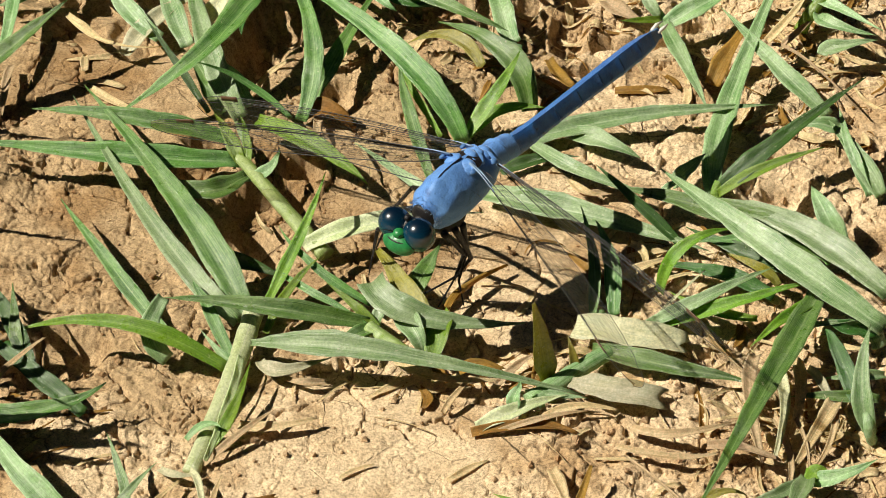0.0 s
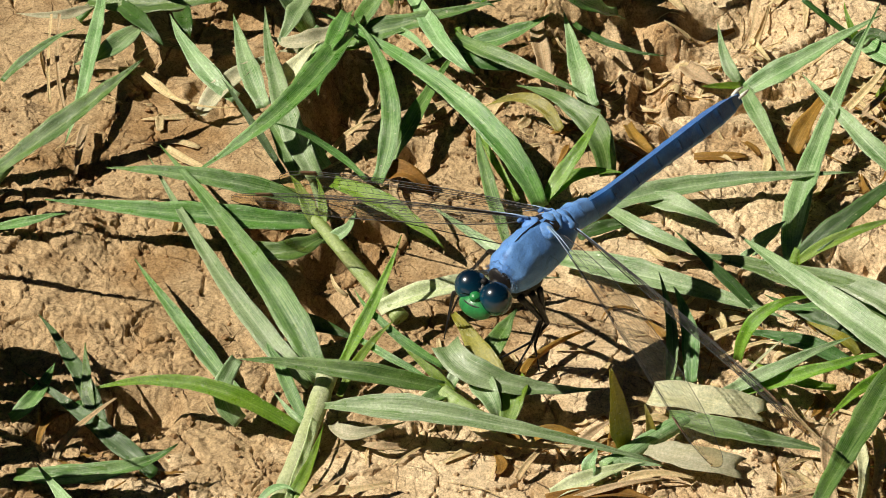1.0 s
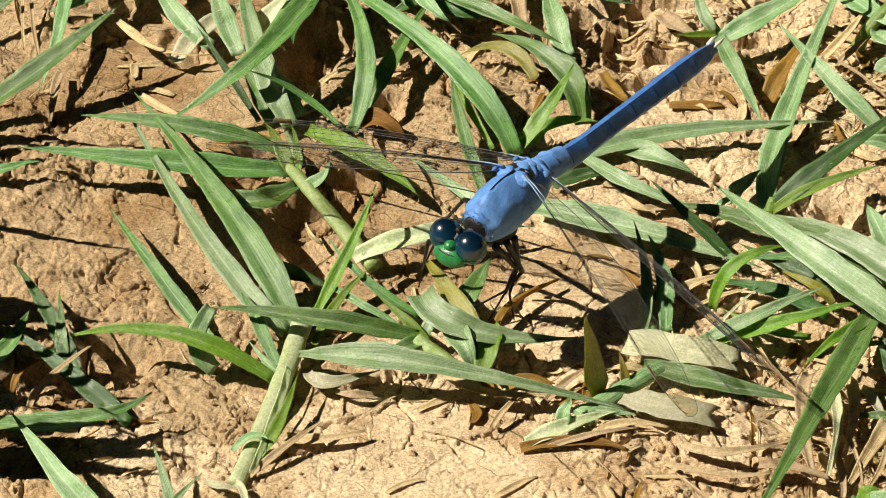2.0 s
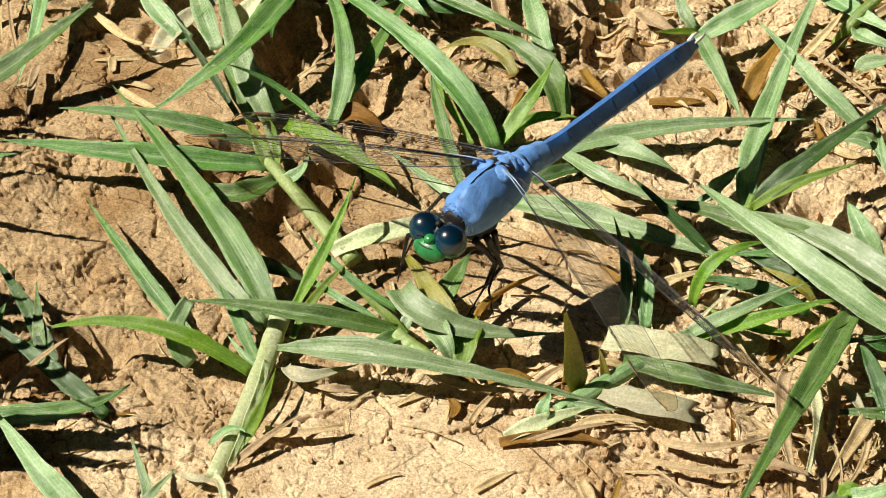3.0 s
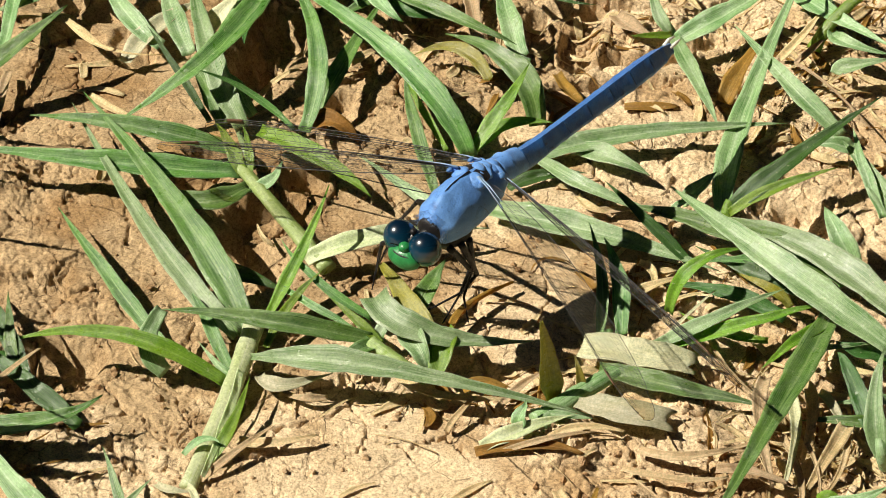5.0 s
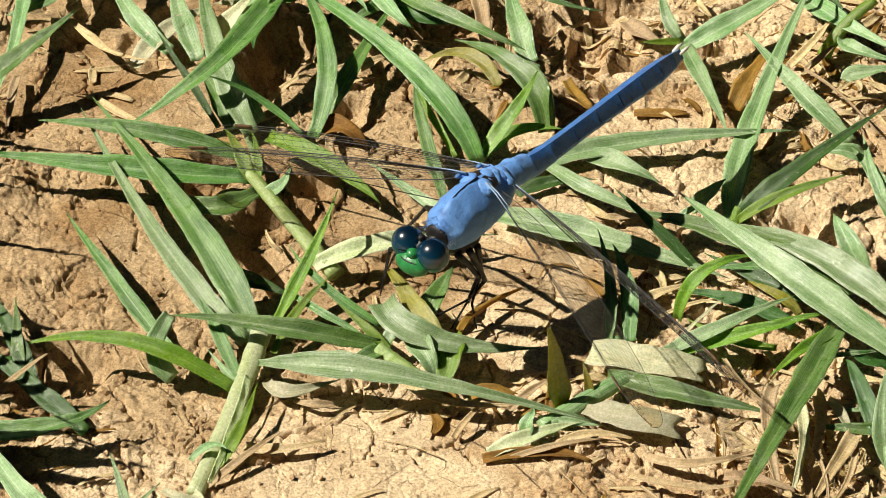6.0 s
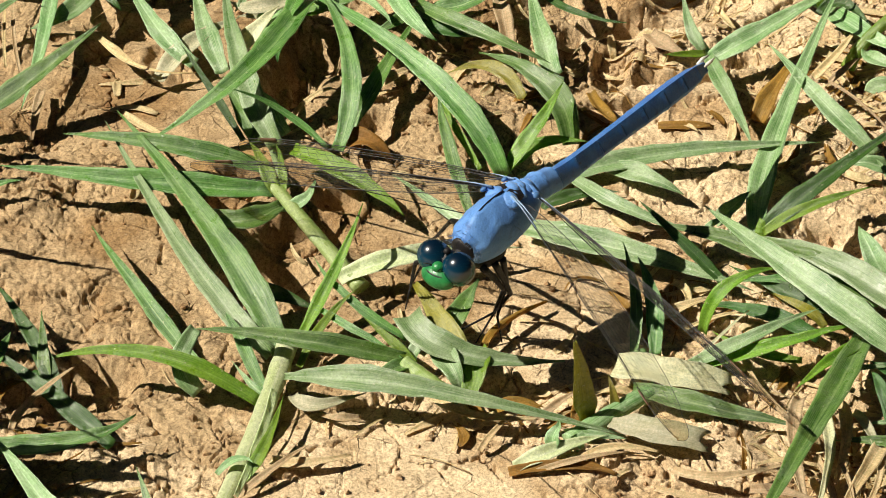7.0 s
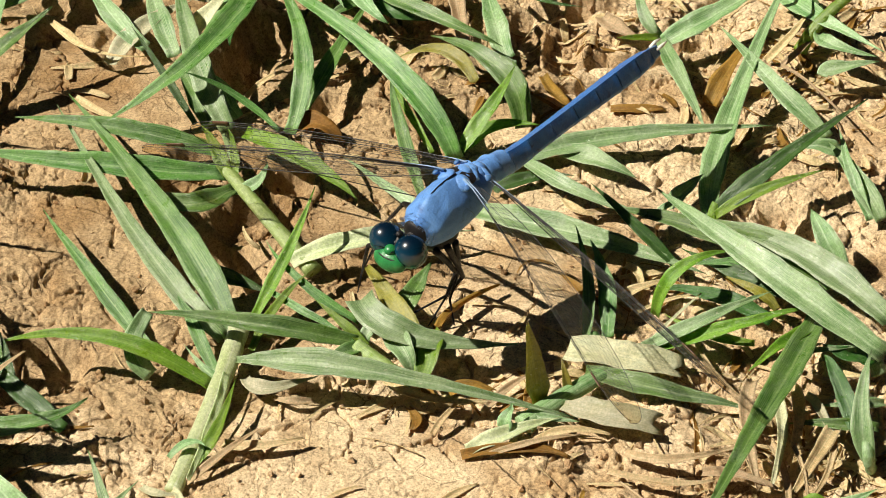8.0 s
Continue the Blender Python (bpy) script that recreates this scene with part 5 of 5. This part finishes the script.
leaf(plant, (-13.6, 40.1, 1.4), (-11.7, 39.5, 5.6), (-8.7, 41.7, 8.4), 2.41, "green")
leaf(plant, (-18.5, 40.1, 1.4), (-20.8, 40.5, 5.6), (-24.4, 42.8, 8.4), 2.37, "pale")
plant = thing("grass_plant", "grass shoot with short green leaves", "grass", "grass plants on the soil")
stem(plant, (-2.1, 39.3, 0.0), (-2.2, 40.0, 0.7), (-2.6, 41.1, 1.4), 1.02, "lime")
leaf(plant, (-1.9, 37.6, 1.4), (3.1, 38.0, 2.8), (7.3, 39.5, 4.2), 2.11, "green")
leaf(plant, (-2.1, 38.0, 1.4), (-5.0, 34.1, 2.8), (-7.4, 33.1, 2.1), 1.62, "green")
leaf(plant, (15.1, 44.1, 0.7), (10.6, 40.5, 5.6), (7.0, 41.7, 8.4), 2.71, "green")
leaf(plant, (10.2, 42.8, 0.7), (14.4, 36.7, 2.1), (19.9, 34.8, 2.1), 0.82, "dark")
plant = thing("grass_plant", "grass shoot with a thin dark stalk", "grass", "grass plants on the soil")
stem(plant, (41.3, 39.9, 0.0), (38.4, 40.5, 2.1), (35.0, 42.2, 4.2), 0.80, "dark")
leaf(plant, (41.1, 38.8, 0.7), (40.1, 39.2, 2.8), (39.4, 41.9, 4.2), 0.81, "lime")
leaf(plant, (41.4, 39.0, 0.7), (44.1, 32.9, 2.8), (51.2, 25.4, 3.5), 2.18, "pale")
plant = thing("grass_plant", "grass plant with wide pale leaves among straw", "grass", "grass plants on the soil")
stem(plant, (37.9, -41.2, 0.0), (38.2, -41.2, 1.1), (38.4, -40.4, 1.4), 1.25, "lime")
leaf(plant, (38.1, -41.2, 1.1), (36.9, -45.6, 2.8), (35.2, -49.7, 2.8), 2.02, "pale")
leaf(plant, (38.2, -41.2, 1.1), (40.5, -43.0, 2.8), (44.6, -41.8, 4.2), 1.74, "pale")
leaf(plant, (38.1, -41.6, 1.1), (39.1, -41.5, 2.1), (40.4, -42.3, 1.4), 1.56, "lime")
leaf(plant, (37.6, -41.6, 1.1), (34.7, -44.5, 2.1), (31.5, -45.7, 2.1), 1.32, "pale")
leaf(plant, (26.9, -45.3, 0.7), (29.5, -44.7, 2.8), (32.1, -44.5, 2.1), 0.91, "olive")
plant = thing("grass_plant", "grass plant with upright pale leaves in straw", "grass", "grass plants on the soil")
stem(plant, (44.8, -34.7, 0.0), (44.5, -34.7, 1.4), (44.4, -33.5, 2.1), 1.36, "pale")
leaf(plant, (44.7, -34.7, 0.7), (43.9, -31.4, 4.2), (45.1, -25.8, 7.0), 1.98, "pale")
leaf(plant, (44.5, -34.3, 0.7), (42.3, -26.7, 3.5), (41.1, -23.4, 4.2), 1.74, "dark")
leaf(plant, (49.0, 1.0, 0.7), (46.8, 4.7, 2.8), (44.1, 10.2, 3.5), 2.12, "pale")
leaf(plant, (47.8, 1.0, 0.7), (46.0, 5.7, 3.5), (45.3, 11.2, 4.2), 1.19, "pale")
leaf(plant, (44.5, -7.7, 0.7), (42.6, -5.0, 3.5), (41.4, -1.4, 4.2), 2.36, "pale")
plant = thing("grass_plant", "green grass leaf lying on bare clay", "grass", "grass plants on the soil")
stem(plant, (18.0, -47.2, 0.0), (17.5, -47.3, 0.6), (17.0, -46.8, 0.7), 0.80, "lime")
leaf(plant, (17.3, -47.0, 0.7), (12.7, -46.3, 2.1), (8.1, -43.6, 2.1), 1.22, "lime")
leaf(plant, (17.3, -47.0, 0.7), (19.0, -47.1, 2.1), (21.1, -46.4, 2.1), 1.01, "pale")
plant = thing("grass_plant", "dense grass tuft beyond the clay", "grass", "grass plants on the soil")
stem(plant, (-8.9, 49.2, 0.0), (-8.7, 49.3, 0.7), (-8.4, 49.6, 1.4), 1.14, "sheath")
leaf(plant, (-9.2, 49.6, 0.4), (-8.8, 51.3, 4.8), (-8.5, 51.3, 5.9), 2.28, "green")
leaf(plant, (-9.6, 49.5, 0.4), (-8.6, 54.8, 3.9), (-7.5, 56.7, 4.8), 2.35, "dark")
leaf(plant, (-9.5, 48.4, 0.4), (-7.9, 44.8, 7.0), (-6.5, 42.9, 8.5), 4.45, "pale")
leaf(plant, (-9.7, 49.3, 0.4), (-12.3, 47.1, 7.4), (-15.1, 46.8, 8.7), 3.00, "dark")
leaf(plant, (-8.3, 49.2, 0.4), (-3.3, 44.8, 3.8), (1.6, 42.1, 3.4), 1.87, "dark")
leaf(plant, (-7.9, 49.9, 0.4), (-5.2, 50.4, 5.9), (-2.6, 54.0, 4.7), 2.04, "dark")
leaf(plant, (-8.4, 49.8, 0.4), (-9.6, 46.9, 5.9), (-10.9, 47.3, 5.4), 2.30, "dark")
leaf(plant, (-8.7, 47.7, 0.4), (-8.8, 52.9, 3.1), (-9.0, 56.4, 2.4), 2.24, "pale")
leaf(plant, (-7.6, 49.2, 0.4), (-4.8, 50.2, 4.5), (-2.1, 53.5, 3.0), 2.65, "dark")
plant = thing("grass_plant", "dense grass tuft beyond the clay", "grass", "grass plants on the soil")
stem(plant, (-28.2, 51.3, 0.0), (-27.9, 51.4, 0.7), (-27.7, 51.7, 1.4), 1.14, "sheath")
leaf(plant, (-29.7, 51.3, 0.4), (-30.0, 49.4, 6.6), (-30.8, 51.4, 5.9), 2.47, "pale")
leaf(plant, (-27.7, 49.8, 0.4), (-29.4, 51.1, 4.0), (-31.1, 51.8, 4.1), 1.53, "pale")
leaf(plant, (-29.1, 50.1, 0.4), (-25.0, 46.8, 4.2), (-21.2, 46.6, 2.8), 2.88, "dark")
leaf(plant, (-29.5, 50.2, 0.4), (-25.4, 43.7, 7.6), (-21.8, 42.2, 7.7), 2.76, "pale")
leaf(plant, (-29.3, 50.7, 0.4), (-29.2, 52.6, 4.8), (-29.1, 52.5, 6.2), 1.87, "green")
leaf(plant, (-29.0, 50.9, 0.4), (-33.8, 47.5, 4.9), (-38.9, 47.6, 3.7), 1.72, "green")
leaf(plant, (-29.1, 51.5, 0.4), (-29.1, 52.6, 3.5), (-29.4, 54.5, 2.2), 2.44, "pale")
leaf(plant, (-26.7, 50.4, 0.4), (-22.0, 46.1, 6.3), (-17.9, 48.5, 4.0), 2.01, "dark")
plant = thing("grass_plant", "dense grass tuft beyond the clay", "grass", "grass plants on the soil")
stem(plant, (10.9, 50.2, 0.0), (11.1, 50.3, 0.7), (11.4, 50.6, 1.4), 1.14, "sheath")
leaf(plant, (12.1, 48.7, 0.4), (13.7, 50.3, 6.0), (15.3, 51.8, 7.0), 2.11, "dark")
leaf(plant, (11.5, 50.3, 0.4), (5.6, 40.6, 7.5), (-0.0, 40.9, 4.9), 2.88, "lime")
leaf(plant, (12.1, 50.7, 0.4), (10.2, 46.6, 6.1), (8.6, 48.6, 3.9), 1.92, "lime")
leaf(plant, (10.6, 50.0, 0.4), (5.5, 46.4, 3.8), (0.5, 45.3, 2.7), 2.32, "dark")
leaf(plant, (11.8, 48.8, 0.4), (16.3, 45.2, 7.1), (21.1, 48.1, 5.3), 2.36, "dark")
leaf(plant, (11.8, 48.7, 0.4), (14.1, 52.2, 3.2), (16.4, 53.2, 3.5), 1.47, "lime")
leaf(plant, (9.8, 50.1, 0.4), (13.4, 48.1, 5.4), (17.2, 50.8, 3.3), 2.57, "green")
leaf(plant, (10.5, 49.0, 0.4), (15.1, 49.3, 3.9), (19.8, 49.6, 3.7), 2.77, "green")
# tuft added outside the view, for the shade it casts on the clods
plant = thing("grass_plant", "sparse unseen grass tuft added to shade the clods", "grass", "grass plants on the soil")
stem(plant, (31.6, 54.5, 0.0), (31.8, 54.6, 0.7), (32.0, 54.9, 1.4), 1.14, "sheath")
leaf(plant, (32.5, 54.3, 0.4), (37.3, 49.9, 4.8), (42.2, 47.0, 5.3), 2.22, "green")
leaf(plant, (31.5, 55.0, 0.4), (27.4, 55.2, 4.6), (23.7, 57.7, 3.3), 2.42, "pale")
leaf(plant, (31.6, 53.0, 0.4), (27.2, 50.2, 2.8), (23.0, 47.9, 2.3), 2.24, "pale")
leaf(plant, (31.6, 53.9, 0.4), (32.7, 56.0, 4.2), (34.0, 58.8, 3.2), 1.51, "green")
leaf(plant, (30.9, 52.9, 0.4), (28.3, 50.0, 7.3), (26.2, 52.8, 5.9), 2.72, "pale")
dead_leaf("bleached dead grass leaf with a torn end", (16.7, -19.4, 1.5), (21.8, -21.2, 2.2), (27.4, -22.2, 1.5), 3.17, "bleached", fold=0.2, twist=10, ends=(0.9, 0.9))
dead_leaf("bleached dead grass leaf with a torn end", (16.0, -27.0, 1.0), (20.4, -29.4, 2.0), (25.0, -30.1, 1.2), 2.85, "bleached", fold=0.2, twist=15, ends=(0.4, 0.9))
dead_leaf("curled brown dead leaf standing upright", (13.7, -26.2, 0.3), (13.2, -25.9, 5.0), (12.4, -26.5, 11.0), 2.27, "olive", fold=0.3, ends=(0.6, 0.1))
dead_leaf("curled brown dead leaf sliver", (3.9, -17.6, 0.4), (5.6, -13.9, 1.4), (10.3, -9.3, 1.0), 0.95, "brown", fold=0.9, face=(-0.4, 0.1, 0.9))
dead_leaf("orange-brown dead leaf lying on soil", (32.7, 20.1, 0.5), (34.1, 22.5, 2.0), (36.5, 26.5, 3.0), 2.06, "brown")
dead_leaf("thin dry grass needle", (-36.3, 32.0, 2.0), (-31.7, 26.7, 2.5), (-25.9, 26.5, 2.0), 0.58, "straw", ends=(0.6, 0))
dead_leaf("pale straw scrap lying on soil", (21.7, -33.1, 0.5), (26.3, -35.1, 1.5), (32.9, -32.5, 1.0), 1.01, "straw")
dead_leaf("long thin straw lying on soil", (38.9, 25.3, 1.5), (42.2, 22.3, 2.5), (47.6, 15.2, 1.0), 0.48, "straw")
dead_leaf("dry straw stalk lying on soil", (29.0, -16.4, 0.5), (30.8, -22.3, 1.0), (33.9, -26.2, 0.5), 0.45, "straw")
dead_leaf("pale straw sheath lying on soil", (5.9, 42.6, 1.0), (6.6, 34.7, 2.0), (7.2, 29.1, 1.0), 1.79, "straw", ends=(0.9, 0.8))
dead_leaf("tan curled dead leaf", (-41.2, -27.4, 0.5), (-39.7, -25.4, 2.0), (-35.5, -22.5, 4.0), 0.84, "straw")
dead_leaf("broad straw scrap lying on soil", (-16.3, -31.7, 0.5), (-13.0, -32.7, 1.0), (-8.8, -31.5, 1.0), 1.18, "straw")
dead_leaf("split straw at the runner's foot", (-19.6, -37.0, 0.3), (-16.7, -34.8, 1.5), (-13.0, -31.4, 2.0), 0.89, "straw")
dead_leaf("bleached folded scrap lying on soil", (18.0, 2.2, 0.5), (21.4, 2.0, 1.0), (25.4, 2.9, 1.0), 0.86, "straw")
dead_leaf("straw scrap on clay", (-8.6, 26.4, 0.8), (-5.0, 27.4, 1.2), (-2.3, 28.9, 0.8), 0.83, "straw")
dead_leaf("curled brown scrap lying on soil", (-10.2, 16.2, 0.6), (-7.8, 15.2, 1.8), (-5.5, 14.0, 0.5), 2.33, "brown")
dead_leaf("tan straw scrap lying on soil", (-8.4, 16.7, 0.6), (-9.2, 13.4, 1.0), (-8.3, 11.7, 0.5), 0.97, "straw")
dead_leaf("straw scrap under the leaves", (-1.3, -22.4, 0.4), (3.0, -26.5, 1.5), (9.5, -25.9, 0.6), 0.95, "straw")
dead_leaf("straw scrap under the leaves", (3.5, -30.4, 0.4), (4.6, -28.9, 1.2), (6.5, -25.7, 0.8), 0.73, "straw")
dead_leaf("straw scrap under the leaves", (8.4, -27.3, 0.4), (10.6, -24.7, 1.0), (13.4, -22.1, 0.8), 0.90, "straw")
dead_leaf("tan dead leaf beside the runner", (13.2, -31.4, 0.4), (16.4, -30.7, 1.2), (20.4, -30.9, 0.8), 0.94, "straw")
dead_leaf("orange-brown dead leaf beside the runner", (6.2, -33.3, 0.4), (12.1, -33.0, 1.0), (16.3, -33.8, 0.6), 1.22, "brown")
dead_leaf("orange-brown dead leaf in a hollow", (5.1, -24.4, 0.4), (7.1, -24.2, 1.0), (9.4, -24.6, 0.6), 1.38, "brown")
dead_leaf("pinkish dry scrap on clay", (-36.5, 34.1, 0.6), (-34.3, 31.1, 1.0), (-32.0, 28.7, 0.8), 0.85, "straw")
dead_leaf("tan dead leaf under blades", (-6.7, 26.2, 0.6), (-4.7, 27.2, 1.2), (-3.2, 29.1, 0.8), 1.15, "straw")
dead_leaf("straw scrap on dry clay soil", (8.9, -33.4, 0.6), (13.1, -32.6, 1.5), (17.5, -31.1, 1.0), 0.70, "straw")
dead_leaf("thin straw on dry clay soil", (23.6, -12.8, 0.3), (27.0, -11.5, 1.0), (29.8, -10.8, 0.8), 0.49, "straw")
dead_leaf("thin straw on dry clay soil", (24.8, -17.4, 0.3), (26.1, -16.8, 2.0), (29.9, -12.9, 3.0), 0.46, "bleached")
dead_leaf("pale dry straw stalk at the runner", (-20.8, -38.7, 1.0), (-19.7, -41.7, 1.5), (-19.2, -47.9, 1.0), 0.79, "bleached")
dead_leaf("pale dry straw stalk at the runner", (-23.7, -37.8, 0.6), (-22.1, -39.4, 1.2), (-20.2, -39.2, 1.0), 0.83, "bleached")
dead_leaf("broad tan straw scrap on clay", (-26.0, -45.9, 0.5), (-24.3, -43.4, 1.0), (-21.8, -40.0, 1.0), 0.87, "straw")
dead_leaf("pale pointed straw scrap on clay", (-19.2, -46.2, 0.5), (-18.5, -43.2, 1.5), (-17.6, -40.3, 2.0), 0.68, "straw")
dead_leaf("brown split straw on bare clay", (-18.5, -44.8, 0.5), (-15.4, -43.8, 1.0), (-12.5, -42.3, 1.0), 1.53, "brown")
dead_leaf("long pale straw on bare clay", (20.0, -35.6, 0.5), (25.7, -37.8, 1.0), (30.0, -37.1, 0.8), 0.77, "straw")
dead_leaf("thin straw lying on bare clay", (21.0, -37.0, 0.4), (24.0, -41.1, 0.8), (26.9, -44.9, 0.6), 0.33, "straw", ends=(0.9, 0.8))
dead_leaf("curved pale straw among litter", (32.9, -36.8, 0.5), (35.1, -39.0, 1.0), (37.3, -39.3, 0.8), 0.62, "straw")
dead_leaf("curved pale straw among litter", (36.0, -28.3, 1.0), (37.9, -35.7, 2.0), (38.3, -39.8, 0.8), 0.49, "straw")
dead_leaf("curved pale straw among litter", (41.3, -28.3, 1.0), (40.8, -36.1, 2.0), (37.9, -40.9, 0.8), 0.67, "straw")
dead_leaf("dry brown straw among litter", (35.4, -31.3, 0.5), (36.6, -38.3, 1.2), (35.9, -43.0, 0.6), 0.75, "straw")
dead_leaf("dry brown stub in bare clay", (15.7, -44.9, 0.3), (16.6, -43.3, 2.0), (17.5, -40.4, 2.5), 0.84, "brown")
dead_leaf("wide pale scrap in bare clay", (13.8, -38.7, 0.5), (14.6, -41.9, 1.0), (15.2, -44.5, 0.6), 1.31, "straw")
dead_leaf("thin bent straw above clods", (27.0, 36.3, 0.6), (29.1, 38.7, 2.0), (30.0, 45.4, 2.0), 0.39, "straw")
dead_leaf("white torn straw scrap on clods", (29.1, 39.9, 0.6), (30.0, 37.3, 1.2), (31.2, 35.6, 0.8), 0.96, "straw")
dead_leaf("curled tan straw near the shoot", (39.1, 27.4, 0.6), (41.4, 29.3, 2.0), (43.7, 33.4, 2.0), 1.05, "straw")
dead_leaf("curled tan straw near the shoot", (40.3, 26.3, 0.5), (42.6, 28.0, 1.5), (44.2, 30.6, 1.0), 0.74, "straw")
dead_leaf("pale upright dry stalk", (-44.6, 28.1, 0.5), (-45.8, 34.7, 2.0), (-46.0, 42.0, 3.0), 0.46, "straw", ends=(0.9, 0.8))
dead_leaf("pale upright dry stalk", (-46.3, 29.3, 0.5), (-46.8, 35.2, 2.0), (-46.9, 42.0, 3.0), 0.35, "straw", ends=(0.9, 0.8))
dead_leaf("pale straw chip beside shoots", (39.3, -21.7, 0.5), (41.3, -23.5, 1.0), (44.4, -23.1, 1.0), 0.73, "straw")
dead_leaf("pale straw chip beside shoots", (42.3, -22.1, 0.8), (43.6, -22.7, 1.0), (45.5, -22.9, 1.0), 0.81, "straw")
dead_leaf("straw bundle under green blades", (35.5, -25.4, 0.5), (38.6, -26.9, 1.2), (44.6, -26.3, 1.0), 0.88, "straw")
dead_leaf("straw bundle under green blades", (34.9, -27.4, 0.5), (37.4, -28.5, 1.2), (41.8, -27.5, 1.0), 0.63, "straw")
dead_leaf("tan curl under wide blades", (21.8, -10.8, 0.4), (24.0, -10.4, 1.5), (27.1, -8.5, 1.0), 1.05, "straw")
dead_leaf("pale folded straw under blades", (22.8, -5.9, 0.6), (24.1, -8.3, 1.2), (24.0, -11.0, 0.6), 0.96, "straw")
dead_leaf("pale straw under the leaf", (17.0, 4.8, 0.5), (18.6, 2.0, 1.0), (20.9, 2.0, 0.6), 0.94, "straw")
dead_leaf("brown shred below the tail", (15.5, 24.9, 0.5), (17.1, 19.8, 1.5), (18.6, 19.5, 1.0), 1.32, "brown")
dead_leaf("tan clod scrap of dry leaf", (22.1, 35.2, 0.5), (23.5, 32.5, 1.0), (25.8, 31.1, 0.6), 1.99, "straw")
dead_leaf("dry tan stalk on bare clay", (-42.1, 25.4, 0.5), (-42.4, 21.4, 1.0), (-42.6, 16.7, 0.6), 1.00, "straw")
dead_leaf("small tan straw on clay", (-4.9, 11.3, 0.4), (-3.7, 7.2, 0.8), (-3.9, 3.4, 0.6), 0.37, "straw")
dead_leaf("pale sheath at the node", (-13.5, -3.0, 0.4), (-14.6, -2.4, 1.0), (-15.3, 0.0, 0.8), 0.53, "straw")
dead_leaf("pale scrap beneath the plant", (-7.8, -25.7, 0.4), (-9.9, -26.3, 1.0), (-11.6, -25.5, 0.6), 0.88, "straw")
straw_litter([
    (39.3, -32.6, 6, 7, 190),
    (44.9, 27.9, 7, 9, 100),
    (6.3, -25.2, 8, 2.5, 34),
    (25.3, -8.9, 7, 5, 50),
    (24.1, 33.9, 8, 8, 80),
    (-12.5, -32.4, 9, 5, 4),
    (24.9, -32.4, 9, 5, 18),
    (-42.3, 31.9, 9, 10, 20),
    (-7.6, -0.8, 14, 14, 16),
    (1.5, 27.5, 7, 5, 24),
], "straw", 21, 1.2, "broken pale straw and chaff strewn on soil")
straw_litter([
    (38.3, -30.6, 7, 8, 20),
    (44.9, 25.9, 7, 9, 50),
    (8.3, -25.6, 6, 1.6, 16),
    (27.3, -10.9, 6, 4, 16),
    (24.1, 31.9, 8, 8, 9),
    (16.1, 22.9, 4, 4, 12),
    (-38.3, -26.9, 5, 6, 10),
], "brown", 33, 1.3, "brown curled leaf shreds strewn on soil")

# a clump of bleached straw lying side by side
for base, mid, tip, width, kind in (
    ((34.2, -24.2, 1.6), (33.2, -30.5, 2.4), (33.9, -38.6, 1.0), 1.5, "straw"),
    ((36.0, -24.9, 1.4), (36.6, -31.0, 1.9), (35.2, -37.8, 0.9), 1.2, "bleached"),
    ((37.9, -25.6, 2.0), (38.2, -30.0, 2.8), (36.9, -35.4, 1.2), 1.3, "straw"),
    ((39.2, -26.0, 1.3), (40.4, -29.3, 2.2), (41.6, -33.6, 1.1), 1.1, "bleached"),
    ((32.4, -26.8, 1.0), (34.9, -28.4, 1.8), (37.0, -31.8, 1.0), 0.7, "straw"),
    ((41.9, -30.2, 1.4), (40.0, -34.4, 2.2), (37.2, -39.0, 1.0), 1.6, "straw"),
    ((28.8, -36.2, 0.9), (32.0, -37.2, 1.5), (35.6, -38.4, 0.9), 1.1, "straw"),
):
    dead_leaf("bleached dry straw blade lying on the clay", base, mid, tip, width, kind)


motions()
